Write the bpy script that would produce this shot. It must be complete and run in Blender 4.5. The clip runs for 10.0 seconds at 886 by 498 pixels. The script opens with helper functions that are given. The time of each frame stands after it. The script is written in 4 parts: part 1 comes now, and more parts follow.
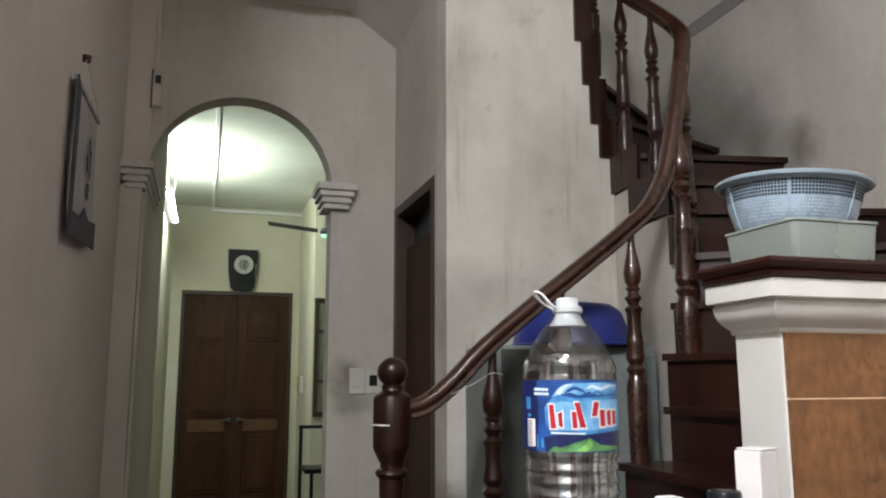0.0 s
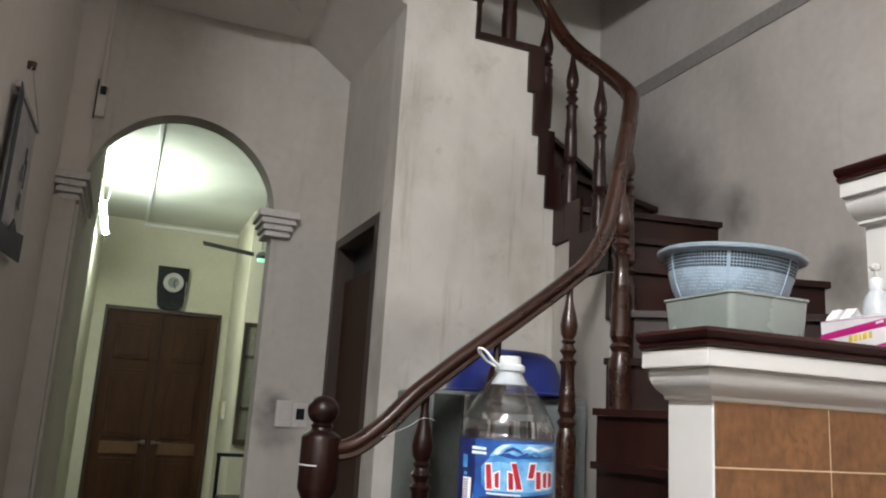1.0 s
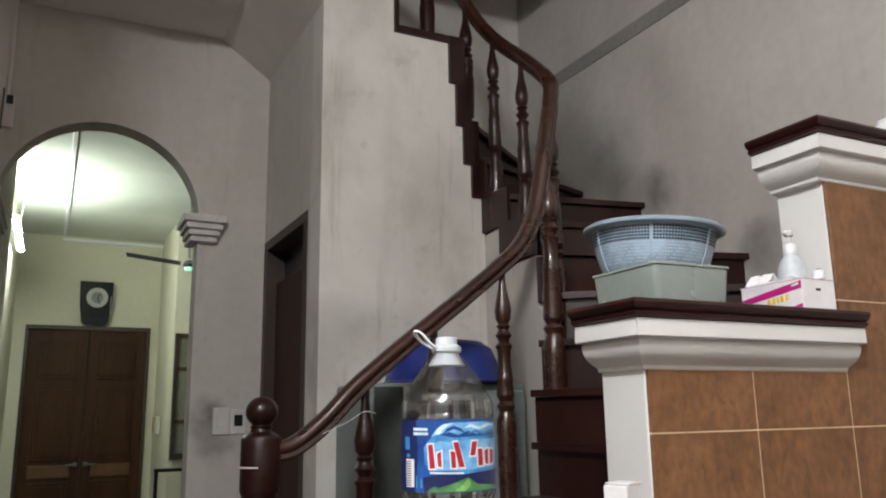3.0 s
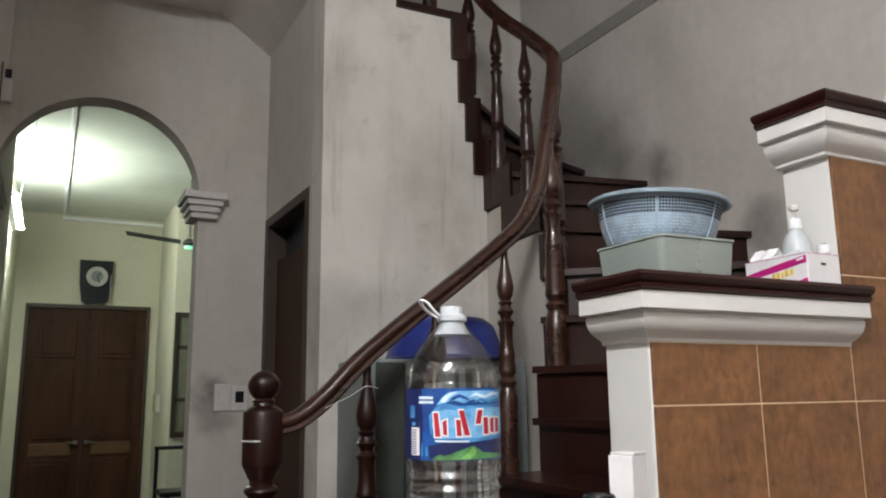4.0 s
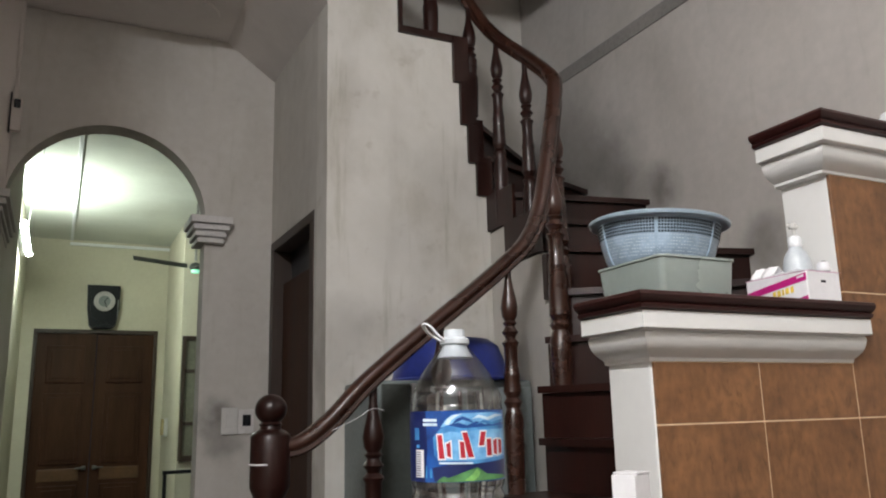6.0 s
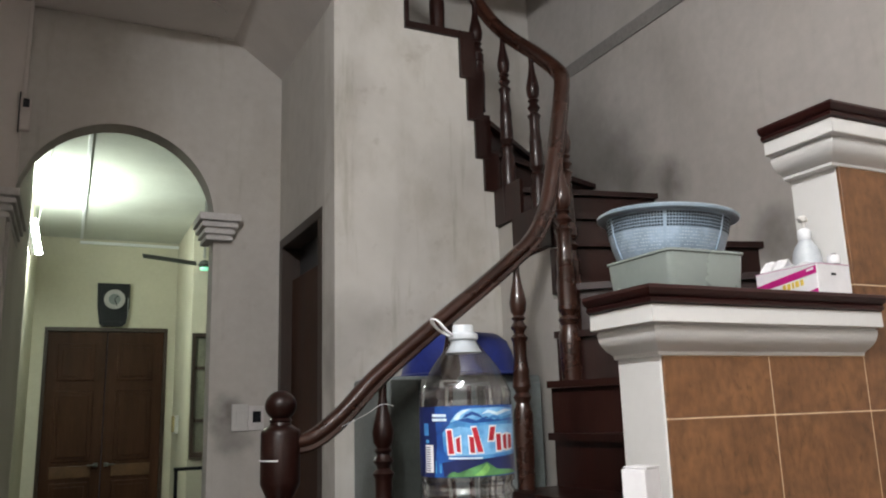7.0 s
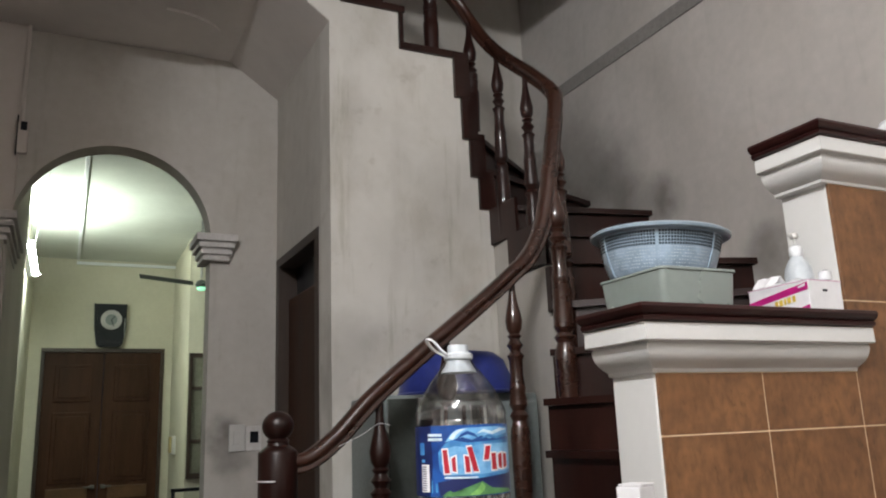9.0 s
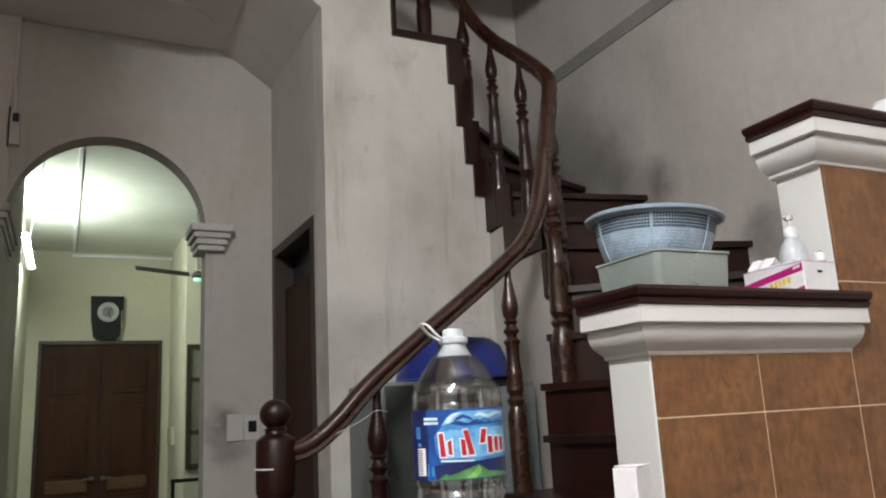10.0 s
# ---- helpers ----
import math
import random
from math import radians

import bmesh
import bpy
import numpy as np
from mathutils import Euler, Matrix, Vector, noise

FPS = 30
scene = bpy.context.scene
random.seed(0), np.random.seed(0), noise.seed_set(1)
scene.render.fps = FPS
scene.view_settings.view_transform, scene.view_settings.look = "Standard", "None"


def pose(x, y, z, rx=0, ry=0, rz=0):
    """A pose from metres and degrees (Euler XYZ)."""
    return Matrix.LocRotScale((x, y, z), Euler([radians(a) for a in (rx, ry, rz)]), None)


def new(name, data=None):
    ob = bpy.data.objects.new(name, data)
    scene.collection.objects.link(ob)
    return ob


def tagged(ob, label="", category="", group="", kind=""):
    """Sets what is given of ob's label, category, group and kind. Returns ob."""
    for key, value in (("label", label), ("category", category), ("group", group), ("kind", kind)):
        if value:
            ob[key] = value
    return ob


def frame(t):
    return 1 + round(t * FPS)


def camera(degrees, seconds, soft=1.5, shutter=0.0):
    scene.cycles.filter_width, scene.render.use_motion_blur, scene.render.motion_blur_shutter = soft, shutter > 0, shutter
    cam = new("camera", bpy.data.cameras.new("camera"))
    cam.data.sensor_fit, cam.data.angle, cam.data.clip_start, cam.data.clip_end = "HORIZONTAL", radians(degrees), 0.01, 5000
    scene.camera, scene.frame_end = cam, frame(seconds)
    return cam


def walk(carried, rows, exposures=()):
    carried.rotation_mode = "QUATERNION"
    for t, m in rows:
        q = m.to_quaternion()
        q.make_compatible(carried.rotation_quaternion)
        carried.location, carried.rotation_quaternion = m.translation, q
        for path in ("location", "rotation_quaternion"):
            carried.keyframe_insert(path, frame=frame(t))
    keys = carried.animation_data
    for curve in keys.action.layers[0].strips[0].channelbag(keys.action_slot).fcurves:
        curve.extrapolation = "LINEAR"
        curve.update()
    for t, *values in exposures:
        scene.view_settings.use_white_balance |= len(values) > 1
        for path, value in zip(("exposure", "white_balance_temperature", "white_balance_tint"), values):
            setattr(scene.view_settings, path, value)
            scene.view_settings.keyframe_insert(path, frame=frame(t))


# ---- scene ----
cam = camera(58.93, 10.0, soft=2.0)
PATH = [
    (0, 0.0211, 0.0078, 1.2641, 99.276, 0.083, -16.768),
    (0.5, 0.0113, 0.0077, 1.2776, 101.168, -2.509, -19.903),
    (1, -0.0013, 0.0162, 1.2942, 101.805, -3.378, -22.189),
    (1.5, 0.0090, 0.0099, 1.2881, 103.207, -1.299, -22.485),
    (2, 0.0128, 0.0113, 1.2852, 102.065, 1.189, -24.361),
    (2.5, 0.0051, 0.0101, 1.2852, 101.502, 1.248, -25.752),
    (2.7, 0.0030, 0.0091, 1.2809, 101.726, 1.071, -26.137),
    (3.8, -0.0035, 0.0307, 1.2514, 101.218, 0.668, -26.568),
    (4, -0.0034, 0.0298, 1.2510, 100.460, 0.681, -26.488),
    (4.5, -0.0085, 0.0138, 1.2596, 101.084, 0.403, -26.321),
    (5, -0.0090, 0.0001, 1.2593, 102.617, 1.313, -26.326),
    (5.5, -0.0101, 0.0027, 1.2560, 102.477, 1.256, -26.294),
    (5.7, -0.0081, 0.0045, 1.2546, 102.174, 1.274, -26.182),
    (7, -0.0078, 0.0049, 1.2537, 101.597, 1.695, -25.243),
    (7.5, -0.0075, 0.0038, 1.2531, 101.524, 1.780, -25.156),
    (8, -0.0087, -0.0019, 1.2538, 101.543, 1.780, -25.078),
    (8.5, -0.0109, -0.0036, 1.2547, 101.873, 1.751, -25.097),
    (9, -0.0113, -0.0135, 1.2564, 102.836, 2.215, -25.352),
    (9.5, -0.0077, -0.0076, 1.2538, 102.697, 2.823, -25.158),
    (10, -0.0051, -0.0113, 1.2492, 102.021, 2.943, -25.430),
]
walk(cam, [(t, pose(x, y, z, rx, ry, rz)) for t, x, y, z, rx, ry, rz in PATH],
     exposures=((0.0, -0.04), (2.0, -0.02), (2.5, -0.22), (10.0, -0.22)))

from mathutils.geometry import tessellate_polygon

# ---------------------------------------------------------------- light
FLOOR = -0.067
CEIL = 3.15
scene.view_settings.exposure = 0.0
world = bpy.data.worlds.new("dim_interior")
scene.world = world
world.use_nodes = True
world.node_tree.nodes["Background"].inputs[0].default_value = (0.75, 0.8, 0.9, 1)
world.node_tree.nodes["Background"].inputs[1].default_value = 0.02
TUBE_ROOM, TUBE_HALL = 1010.0, 205.0


# ---------------------------------------------------------------- materials
def mat(name, base, rough=0.5, metal=0.0, var=0.12, scale=3.0, fine=60.0, bump=0.1, dark=None, stain=0.0, streak=1.0, coat=0.0, spec=0.5, grain=0.25, drips=0.0):
    """Noise at two scales on the base colour; stain mixes in a second colour in soft patches."""
    m = bpy.data.materials.new(name)
    m.use_nodes = True
    nt = m.node_tree
    n, l = nt.nodes, nt.links
    b = n["Principled BSDF"]
    b.inputs["Roughness"].default_value, b.inputs["Metallic"].default_value = rough, metal
    b.inputs["Coat Weight"].default_value = coat
    b.inputs["Specular IOR Level"].default_value = spec
    tc, mp = n.new("ShaderNodeTexCoord"), n.new("ShaderNodeMapping")
    l.new(tc.outputs["Object"], mp.inputs[0])
    mp.inputs["Scale"].default_value = (1, 1, streak)
    big, small = n.new("ShaderNodeTexNoise"), n.new("ShaderNodeTexNoise")
    big.inputs["Scale"].default_value, big.inputs["Detail"].default_value, big.inputs["Roughness"].default_value = scale, 6, 0.6
    small.inputs["Scale"].default_value, small.inputs["Detail"].default_value = fine, 4
    l.new(mp.outputs[0], big.inputs[0])
    l.new(mp.outputs[0], small.inputs[0])
    r = n.new("ShaderNodeValToRGB")
    lo = dark or tuple(c * (1 - 2 * var) for c in base)
    hi = tuple(min(1, c * (1 + var)) for c in base)
    r.color_ramp.elements[0].position, r.color_ramp.elements[1].position = 0.3, 0.7
    r.color_ramp.elements[0].color, r.color_ramp.elements[1].color = (*lo, 1), (*hi, 1)
    l.new(big.outputs[0], r.inputs[0])
    mx = n.new("ShaderNodeMix")
    mx.data_type, mx.blend_type = "RGBA", "OVERLAY"
    mx.inputs[0].default_value = grain
    l.new(r.outputs[0], mx.inputs[6])
    l.new(small.outputs[0], mx.inputs[7])
    col = mx.outputs[2]
    if stain:
        s, sr, sm = n.new("ShaderNodeTexNoise"), n.new("ShaderNodeValToRGB"), n.new("ShaderNodeMix")
        s.inputs["Scale"].default_value, s.inputs["Detail"].default_value = scale * 0.55, 8
        off = n.new("ShaderNodeMapping")
        off.inputs["Location"].default_value = (7.3, 2.1, 4.4)
        off.inputs["Scale"].default_value = (1, 1, streak * 0.5)
        l.new(tc.outputs["Object"], off.inputs[0])
        l.new(off.outputs[0], s.inputs[0])
        sr.color_ramp.elements[0].position, sr.color_ramp.elements[1].position = 0.5, 0.75
        sr.color_ramp.elements[1].color = (stain, stain, stain, 1)
        l.new(s.outputs[0], sr.inputs[0])
        sm.data_type, sm.blend_type = "RGBA", "MULTIPLY"
        l.new(sr.outputs[0], sm.inputs[0])
        l.new(col, sm.inputs[6])
        sm.inputs[7].default_value = (0.55, 0.52, 0.47, 1)
        col = sm.outputs[2]
    if drips:
        s, sr, sm = n.new("ShaderNodeTexNoise"), n.new("ShaderNodeValToRGB"), n.new("ShaderNodeMix")
        s.inputs["Scale"].default_value, s.inputs["Detail"].default_value = 9, 5
        off = n.new("ShaderNodeMapping")
        off.inputs["Location"].default_value = (3.1, 5.7, 1.3)
        off.inputs["Scale"].default_value = (1, 1, 0.07)
        l.new(tc.outputs["Object"], off.inputs[0])
        l.new(off.outputs[0], s.inputs[0])
        sr.color_ramp.elements[0].position, sr.color_ramp.elements[1].position = 0.56, 0.78
        sr.color_ramp.elements[1].color = (drips, drips, drips, 1)
        l.new(s.outputs[0], sr.inputs[0])
        fade = n.new("ShaderNodeMath")
        fade.operation = "MULTIPLY"
        l.new(sr.outputs[0], fade.inputs[0])
        l.new(big.outputs[0], fade.inputs[1])
        sm.data_type, sm.blend_type = "RGBA", "MULTIPLY"
        l.new(fade.outputs[0], sm.inputs[0])
        l.new(col, sm.inputs[6])
        sm.inputs[7].default_value = (0.35, 0.33, 0.30, 1)
        col = sm.outputs[2]
    l.new(col, b.inputs["Base Color"])
    rr = n.new("ShaderNodeMapRange")
    rr.inputs["To Min"].default_value, rr.inputs["To Max"].default_value = rough * 0.8, min(1, rough * 1.25)
    l.new(big.outputs[0], rr.inputs[0])
    l.new(rr.outputs[0], b.inputs["Roughness"])
    if bump:
        bp = n.new("ShaderNodeBump")
        bp.inputs["Strength"].default_value, bp.inputs["Distance"].default_value = bump, 0.004
        l.new(small.outputs[0], bp.inputs["Height"])
        l.new(bp.outputs[0], b.inputs["Normal"])
    return m


def smudge(m, spots):
    """Sooty round stains: (place, radius, strength)."""
    n, l = m.node_tree.nodes, m.node_tree.links
    b = n["Principled BSDF"]
    src = b.inputs["Base Color"].links[0].from_socket
    tc, nz = n.new("ShaderNodeTexCoord"), n.new("ShaderNodeTexNoise")
    nz.inputs["Scale"].default_value, nz.inputs["Detail"].default_value = 7, 6
    l.new(tc.outputs["Object"], nz.inputs[0])
    wob = n.new("ShaderNodeVectorMath")
    wob.operation = "MULTIPLY_ADD"
    wob.inputs[1].default_value = (0.2, 0.2, 0.2)
    l.new(nz.outputs["Color"], wob.inputs[0])
    l.new(tc.outputs["Object"], wob.inputs[2])
    for place, radius, strength in spots:
        d, r, mx = n.new("ShaderNodeVectorMath"), n.new("ShaderNodeMapRange"), n.new("ShaderNodeMix")
        d.operation = "DISTANCE"
        d.inputs[1].default_value = Vector(place) + Vector((0.1, 0.1, 0.1))
        l.new(wob.outputs[0], d.inputs[0])
        r.interpolation_type = "SMOOTHSTEP"
        r.inputs["From Min"].default_value, r.inputs["From Max"].default_value = 0.0, radius
        r.inputs["To Min"].default_value, r.inputs["To Max"].default_value = strength, 0.0
        l.new(d.outputs["Value"], r.inputs[0])
        mx.data_type, mx.blend_type = "RGBA", "MULTIPLY"
        l.new(r.outputs[0], mx.inputs[0])
        l.new(src, mx.inputs[6])
        mx.inputs[7].default_value = (0.16, 0.15, 0.145, 1)
        src = mx.outputs[2]
    l.new(src, b.inputs["Base Color"])
    return m


def blotches(m, amount=0.5):
    """Uneven old limewash: cloudy patches, greenish runs and a few specks."""
    n, l = m.node_tree.nodes, m.node_tree.links
    b = n["Principled BSDF"]
    src = b.inputs["Base Color"].links[0].from_socket
    tc = n.new("ShaderNodeTexCoord")
    for stretch, scale, lo, hi, part_of, tint in (((1, 1, 0.55), 3.4, 0.48, 0.68, 0.50, (0.70, 0.68, 0.63)), ((1, 1, 0.10), 15.0, 0.56, 0.74, 0.60, (0.60, 0.60, 0.52)),
                                                  ((1, 1, 1), 11.0, 0.58, 0.75, 0.45, (0.68, 0.65, 0.60)), ((1, 1, 1), 46.0, 0.735, 0.76, 0.8, (0.45, 0.42, 0.38))):
        mp, t, r, mx = n.new("ShaderNodeMapping"), n.new("ShaderNodeTexNoise"), n.new("ShaderNodeMapRange"), n.new("ShaderNodeMix")
        mp.inputs["Scale"].default_value = stretch
        mp.inputs["Location"].default_value = (scale * 0.37, scale * 0.11, scale * 0.23)
        l.new(tc.outputs["Object"], mp.inputs[0])
        l.new(mp.outputs[0], t.inputs[0])
        t.inputs["Scale"].default_value, t.inputs["Detail"].default_value, t.inputs["Roughness"].default_value = scale, 6, 0.6
        r.interpolation_type = "SMOOTHSTEP"
        r.inputs["From Min"].default_value, r.inputs["From Max"].default_value, r.inputs["To Max"].default_value = lo, hi, part_of * amount
        l.new(t.outputs[0], r.inputs[0])
        mx.data_type, mx.blend_type = "RGBA", "MULTIPLY"
        l.new(r.outputs[0], mx.inputs[0])
        l.new(src, mx.inputs[6])
        mx.inputs[7].default_value = (*tint, 1)
        src = mx.outputs[2]
    l.new(src, b.inputs["Base Color"])
    return m


def clear(name, tint, gloss=0.12, rough=0.03):
    """Thin clear plastic or glass: see-through, with a sheen that grows at the rim."""
    m = bpy.data.materials.new(name)
    m.use_nodes = True
    n, l = m.node_tree.nodes, m.node_tree.links
    n.remove(n["Principled BSDF"])
    t, g, f, mx, ad = n.new("ShaderNodeBsdfTransparent"), n.new("ShaderNodeBsdfGlossy"), n.new("ShaderNodeLayerWeight"), n.new("ShaderNodeMixShader"), n.new("ShaderNodeMath")
    t.inputs[0].default_value = (*tint, 1)
    g.inputs["Roughness"].default_value = rough
    f.inputs[0].default_value = 0.35
    ad.operation, ad.use_clamp = "MULTIPLY_ADD", True
    ad.inputs[1].default_value, ad.inputs[2].default_value = 0.55, gloss * 0.4
    l.new(f.outputs["Fresnel"], ad.inputs[0])
    l.new(ad.outputs[0], mx.inputs[0])
    l.new(t.outputs[0], mx.inputs[1])
    l.new(g.outputs[0], mx.inputs[2])
    l.new(mx.outputs[0], n["Material Output"].inputs[0])
    return m


def glow(name, colour, strength):
    m = bpy.data.materials.new(name)
    m.use_nodes = True
    b = m.node_tree.nodes["Principled BSDF"]
    b.inputs["Base Color"].default_value = (0.9, 0.9, 0.9, 1)
    b.inputs["Emission Color"].default_value = (*colour, 1)
    b.inputs["Emission Strength"].default_value = strength
    return m


def wood(name, dark, light, rough=0.3, scale=9.0, coat=0.3, stretch=(1, 1, 0.12)):
    m = mat(name, light, rough, var=0.1, scale=scale, fine=scale * 9, bump=0.06, dark=dark, coat=coat)
    for node in m.node_tree.nodes:
        if node.type == "MAPPING":
            node.inputs["Scale"].default_value = stretch
    return m


PLASTER = mat("limewashed_plaster", (0.556, 0.532, 0.49), 0.85, var=0.06, scale=1.7, fine=14, bump=0.04, stain=0.6, grain=0.10, drips=0.2)
PLASTER_SIDE = mat("old_grey_plaster", (0.66, 0.61, 0.57), 0.85, var=0.05, scale=1.3, fine=18, bump=0.05, stain=0.4, grain=0.08)
PLASTER_HALL = mat("cream_plaster", (0.60, 0.57, 0.46), 0.8, var=0.05, scale=1.6, fine=30, bump=0.04, stain=0.35, grain=0.08)
CEILING_MAT = mat("grey_ceiling_paint", (0.72, 0.68, 0.65), 0.9, var=0.06, scale=1.8, fine=20, bump=0.04, stain=0.4, grain=0.08)
CEILING_HALL = mat("white_ceiling_paint", (0.66, 0.68, 0.62), 0.9, var=0.05, scale=1.6, fine=30, bump=0.04, stain=0.4, grain=0.08)
BAND = mat("dark_grey_band", (0.24, 0.226, 0.214), 0.9, var=0.06, scale=3, bump=0.05, stain=0.4)
FLOOR_MAT = mat("brown_floor_tile", (0.10, 0.075, 0.062), 0.35, var=0.08, scale=3)
STAIR_WOOD = wood("mahogany_varnish", (0.0115, 0.0036, 0.0026), (0.026, 0.0072, 0.0048), 0.36, 10, 0.18)
RAIL_WOOD = wood("handrail_varnish", (0.026, 0.0102, 0.0066), (0.046, 0.0172, 0.0105), 0.27, 5, 0.35, (0.3, 0.6, 0.6))
DOOR_WOOD = wood("brown_door_wood", (0.026, 0.0105, 0.0055), (0.056, 0.024, 0.0125), 0.55, 6, 0.0)
DOOR_WOOD.node_tree.nodes["Principled BSDF"].inputs["Specular IOR Level"].default_value = 0.15
DOOR_DARK = wood("dark_door_wood", (0.022, 0.013, 0.009), (0.05, 0.03, 0.02), 0.5, 6, 0.05)
WHITE_PAINT = mat("white_gloss_paint", (0.74, 0.735, 0.715), 0.4, var=0.03, scale=3, fine=50, bump=0.04, stain=0.15, grain=0.06)
TRIM_PAINT = mat("capital_plaster", (0.62, 0.60, 0.58), 0.7, var=0.05, scale=6, fine=70, bump=0.08, stain=0.35)
TILE = mat("terracotta_tile", (0.215, 0.099, 0.039), 0.40, var=0.10, scale=7, fine=46, bump=0.03, dark=(0.150, 0.066, 0.026), stain=0.5, streak=0.7, grain=0.55)


def veins(m):
    """Short dark leaning veins in the glaze, shifted from tile to tile."""
    n, l = m.node_tree.nodes, m.node_tree.links
    b = n["Principled BSDF"]
    src = b.inputs["Base Color"].links[0].from_socket
    tc, info, shift, mp = n.new("ShaderNodeTexCoord"), n.new("ShaderNodeObjectInfo"), n.new("ShaderNodeVectorMath"), n.new("ShaderNodeMapping")
    shift.operation = "MULTIPLY_ADD"
    shift.inputs[1].default_value = (9.0, 9.0, 9.0)
    l.new(info.outputs["Random"], shift.inputs[0])
    l.new(tc.outputs["Object"], shift.inputs[2])
    mp.inputs["Rotation"].default_value = (0, radians(30), 0)
    mp.inputs["Scale"].default_value = (1, 1, 0.5)
    l.new(shift.outputs[0], mp.inputs[0])
    for scale, lo, hi, amount in ((30, 0.57, 0.76, 0.65), (70, 0.60, 0.76, 0.6), (11, 0.50, 0.74, 0.45)):
        t, r, mx = n.new("ShaderNodeTexNoise"), n.new("ShaderNodeMapRange"), n.new("ShaderNodeMix")
        t.inputs["Scale"].default_value, t.inputs["Detail"].default_value, t.inputs["Distortion"].default_value = scale, 5, 1.4
        l.new(mp.outputs[0], t.inputs[0])
        r.inputs["From Min"].default_value, r.inputs["From Max"].default_value, r.inputs["To Max"].default_value = lo, hi, amount
        l.new(t.outputs[0], r.inputs[0])
        mx.data_type, mx.blend_type = "RGBA", "MULTIPLY"
        l.new(r.outputs[0], mx.inputs[0])
        l.new(src, mx.inputs[6])
        mx.inputs[7].default_value = (0.42, 0.40, 0.30, 1)
        src = mx.outputs[2]
    tone, mx = n.new("ShaderNodeMapRange"), n.new("ShaderNodeMix")
    tone.inputs["To Max"].default_value = 0.28
    l.new(info.outputs["Random"], tone.inputs[0])
    mx.data_type, mx.blend_type = "RGBA", "MULTIPLY"
    l.new(tone.outputs[0], mx.inputs[0])
    l.new(src, mx.inputs[6])
    mx.inputs[7].default_value = (0.8, 0.72, 0.62, 1)
    l.new(mx.outputs[2], b.inputs["Base Color"])


veins(TILE)
GROUT = mat("pale_grout", (0.68, 0.50, 0.33), 0.9, var=0.08, scale=20)
CAP_WOOD = wood("dark_cap_wood", (0.014, 0.0042, 0.0036), (0.032, 0.0085, 0.007), 0.38, 10, 0.1, (0.15, 1, 1))
CAP_WOOD.node_tree.nodes["Principled BSDF"].inputs["Specular IOR Level"].default_value = 0.25
BLACK = mat("black_plastic", (0.012, 0.013, 0.016), 0.30, var=0.2, scale=8, bump=0, spec=0.2)
BLUE_BLACK = mat("dark_blue_cloth", (0.06, 0.06, 0.075), 0.8, var=0.15, scale=8)
PAPER = mat("grey_paper", (0.46, 0.44, 0.44), 0.9, var=0.08, scale=7)
WHITE_PLASTIC = mat("white_plastic", (0.82, 0.84, 0.86), 0.35, var=0.03, scale=8, bump=0)
MILKY = mat("milky_plastic", (0.56, 0.60, 0.63), 0.35, var=0.05, scale=12, bump=0)
OFF_WHITE = mat("aged_white_plastic", (0.60, 0.59, 0.56), 0.4, var=0.04, scale=8, bump=0, grain=0.06)
GREY_METAL = mat("grey_enamel", (0.20, 0.23, 0.23), 0.45, var=0.08, scale=4, bump=0.03, stain=0.3)
DARK_METAL = mat("dark_grey_panel", (0.062, 0.070, 0.064), 0.3, var=0.2, scale=4, bump=0.02)
BLUE = mat("blue_plastic", (0.02, 0.035, 0.21), 0.35, var=0.1, scale=6, bump=0)
PALE_BLUE = mat("pale_blue_plastic", (0.32, 0.42, 0.52), 0.30, var=0.16, scale=16, bump=0.05, grain=0.2)
RIM_BLUE = mat("grey_blue_plastic", (0.29, 0.37, 0.44), 0.3, var=0.05, scale=9, bump=0)
TUB = mat("frosted_green_plastic", (0.33, 0.38, 0.355), 0.26, var=0.06, scale=6, bump=0.02, grain=0.05)
TUB.node_tree.nodes["Principled BSDF"].inputs["Transmission Weight"].default_value = 0.18
MAGENTA = mat("magenta_print", (0.50, 0.01, 0.19), 0.5, var=0.03, scale=9, bump=0)
YELLOW = mat("yellow_print", (0.75, 0.55, 0.08), 0.5, var=0.1, scale=30, bump=0)
LILAC = mat("pink_print", (0.62, 0.38, 0.50), 0.5, var=0.05, scale=9, bump=0)
CLOUDY = mat("cloudy_wrapper", (0.74, 0.74, 0.76), 0.22, var=0.05, scale=14, bump=0)
CARD = mat("white_card", (0.80, 0.79, 0.80), 0.6, var=0.03, scale=9, bump=0.02)
MAHOGANY = mat("dark_red_wood", (0.06, 0.016, 0.012), 0.4, var=0.15, scale=9, bump=0)
STEEL = mat("steel", (0.5, 0.5, 0.5), 0.3, metal=1.0, var=0.05, scale=9, bump=0)
LABEL_BLUE = mat("label_blue", (0.006, 0.075, 0.30), 0.30, var=0.3, scale=22, fine=60, bump=0, dark=(0.004, 0.025, 0.15))
LABEL_NAVY = mat("label_navy", (0.006, 0.014, 0.09), 0.35, var=0.1, scale=9, bump=0)
LABEL_SKY = mat("label_sky", (0.07, 0.29, 0.55), 0.35, var=0.2, scale=25, fine=80, bump=0, dark=(0.012, 0.09, 0.33))
LABEL_PALE = mat("label_pale", (0.62, 0.77, 0.88), 0.35, var=0.12, scale=30, bump=0)
LABEL_SKY2 = mat("label_light_sky", (0.22, 0.48, 0.70), 0.35, var=0.2, scale=30, fine=80, bump=0, dark=(0.07, 0.26, 0.55))
LABEL_RED = mat("label_red", (0.38, 0.008, 0.022), 0.35, var=0.05, scale=9, bump=0)
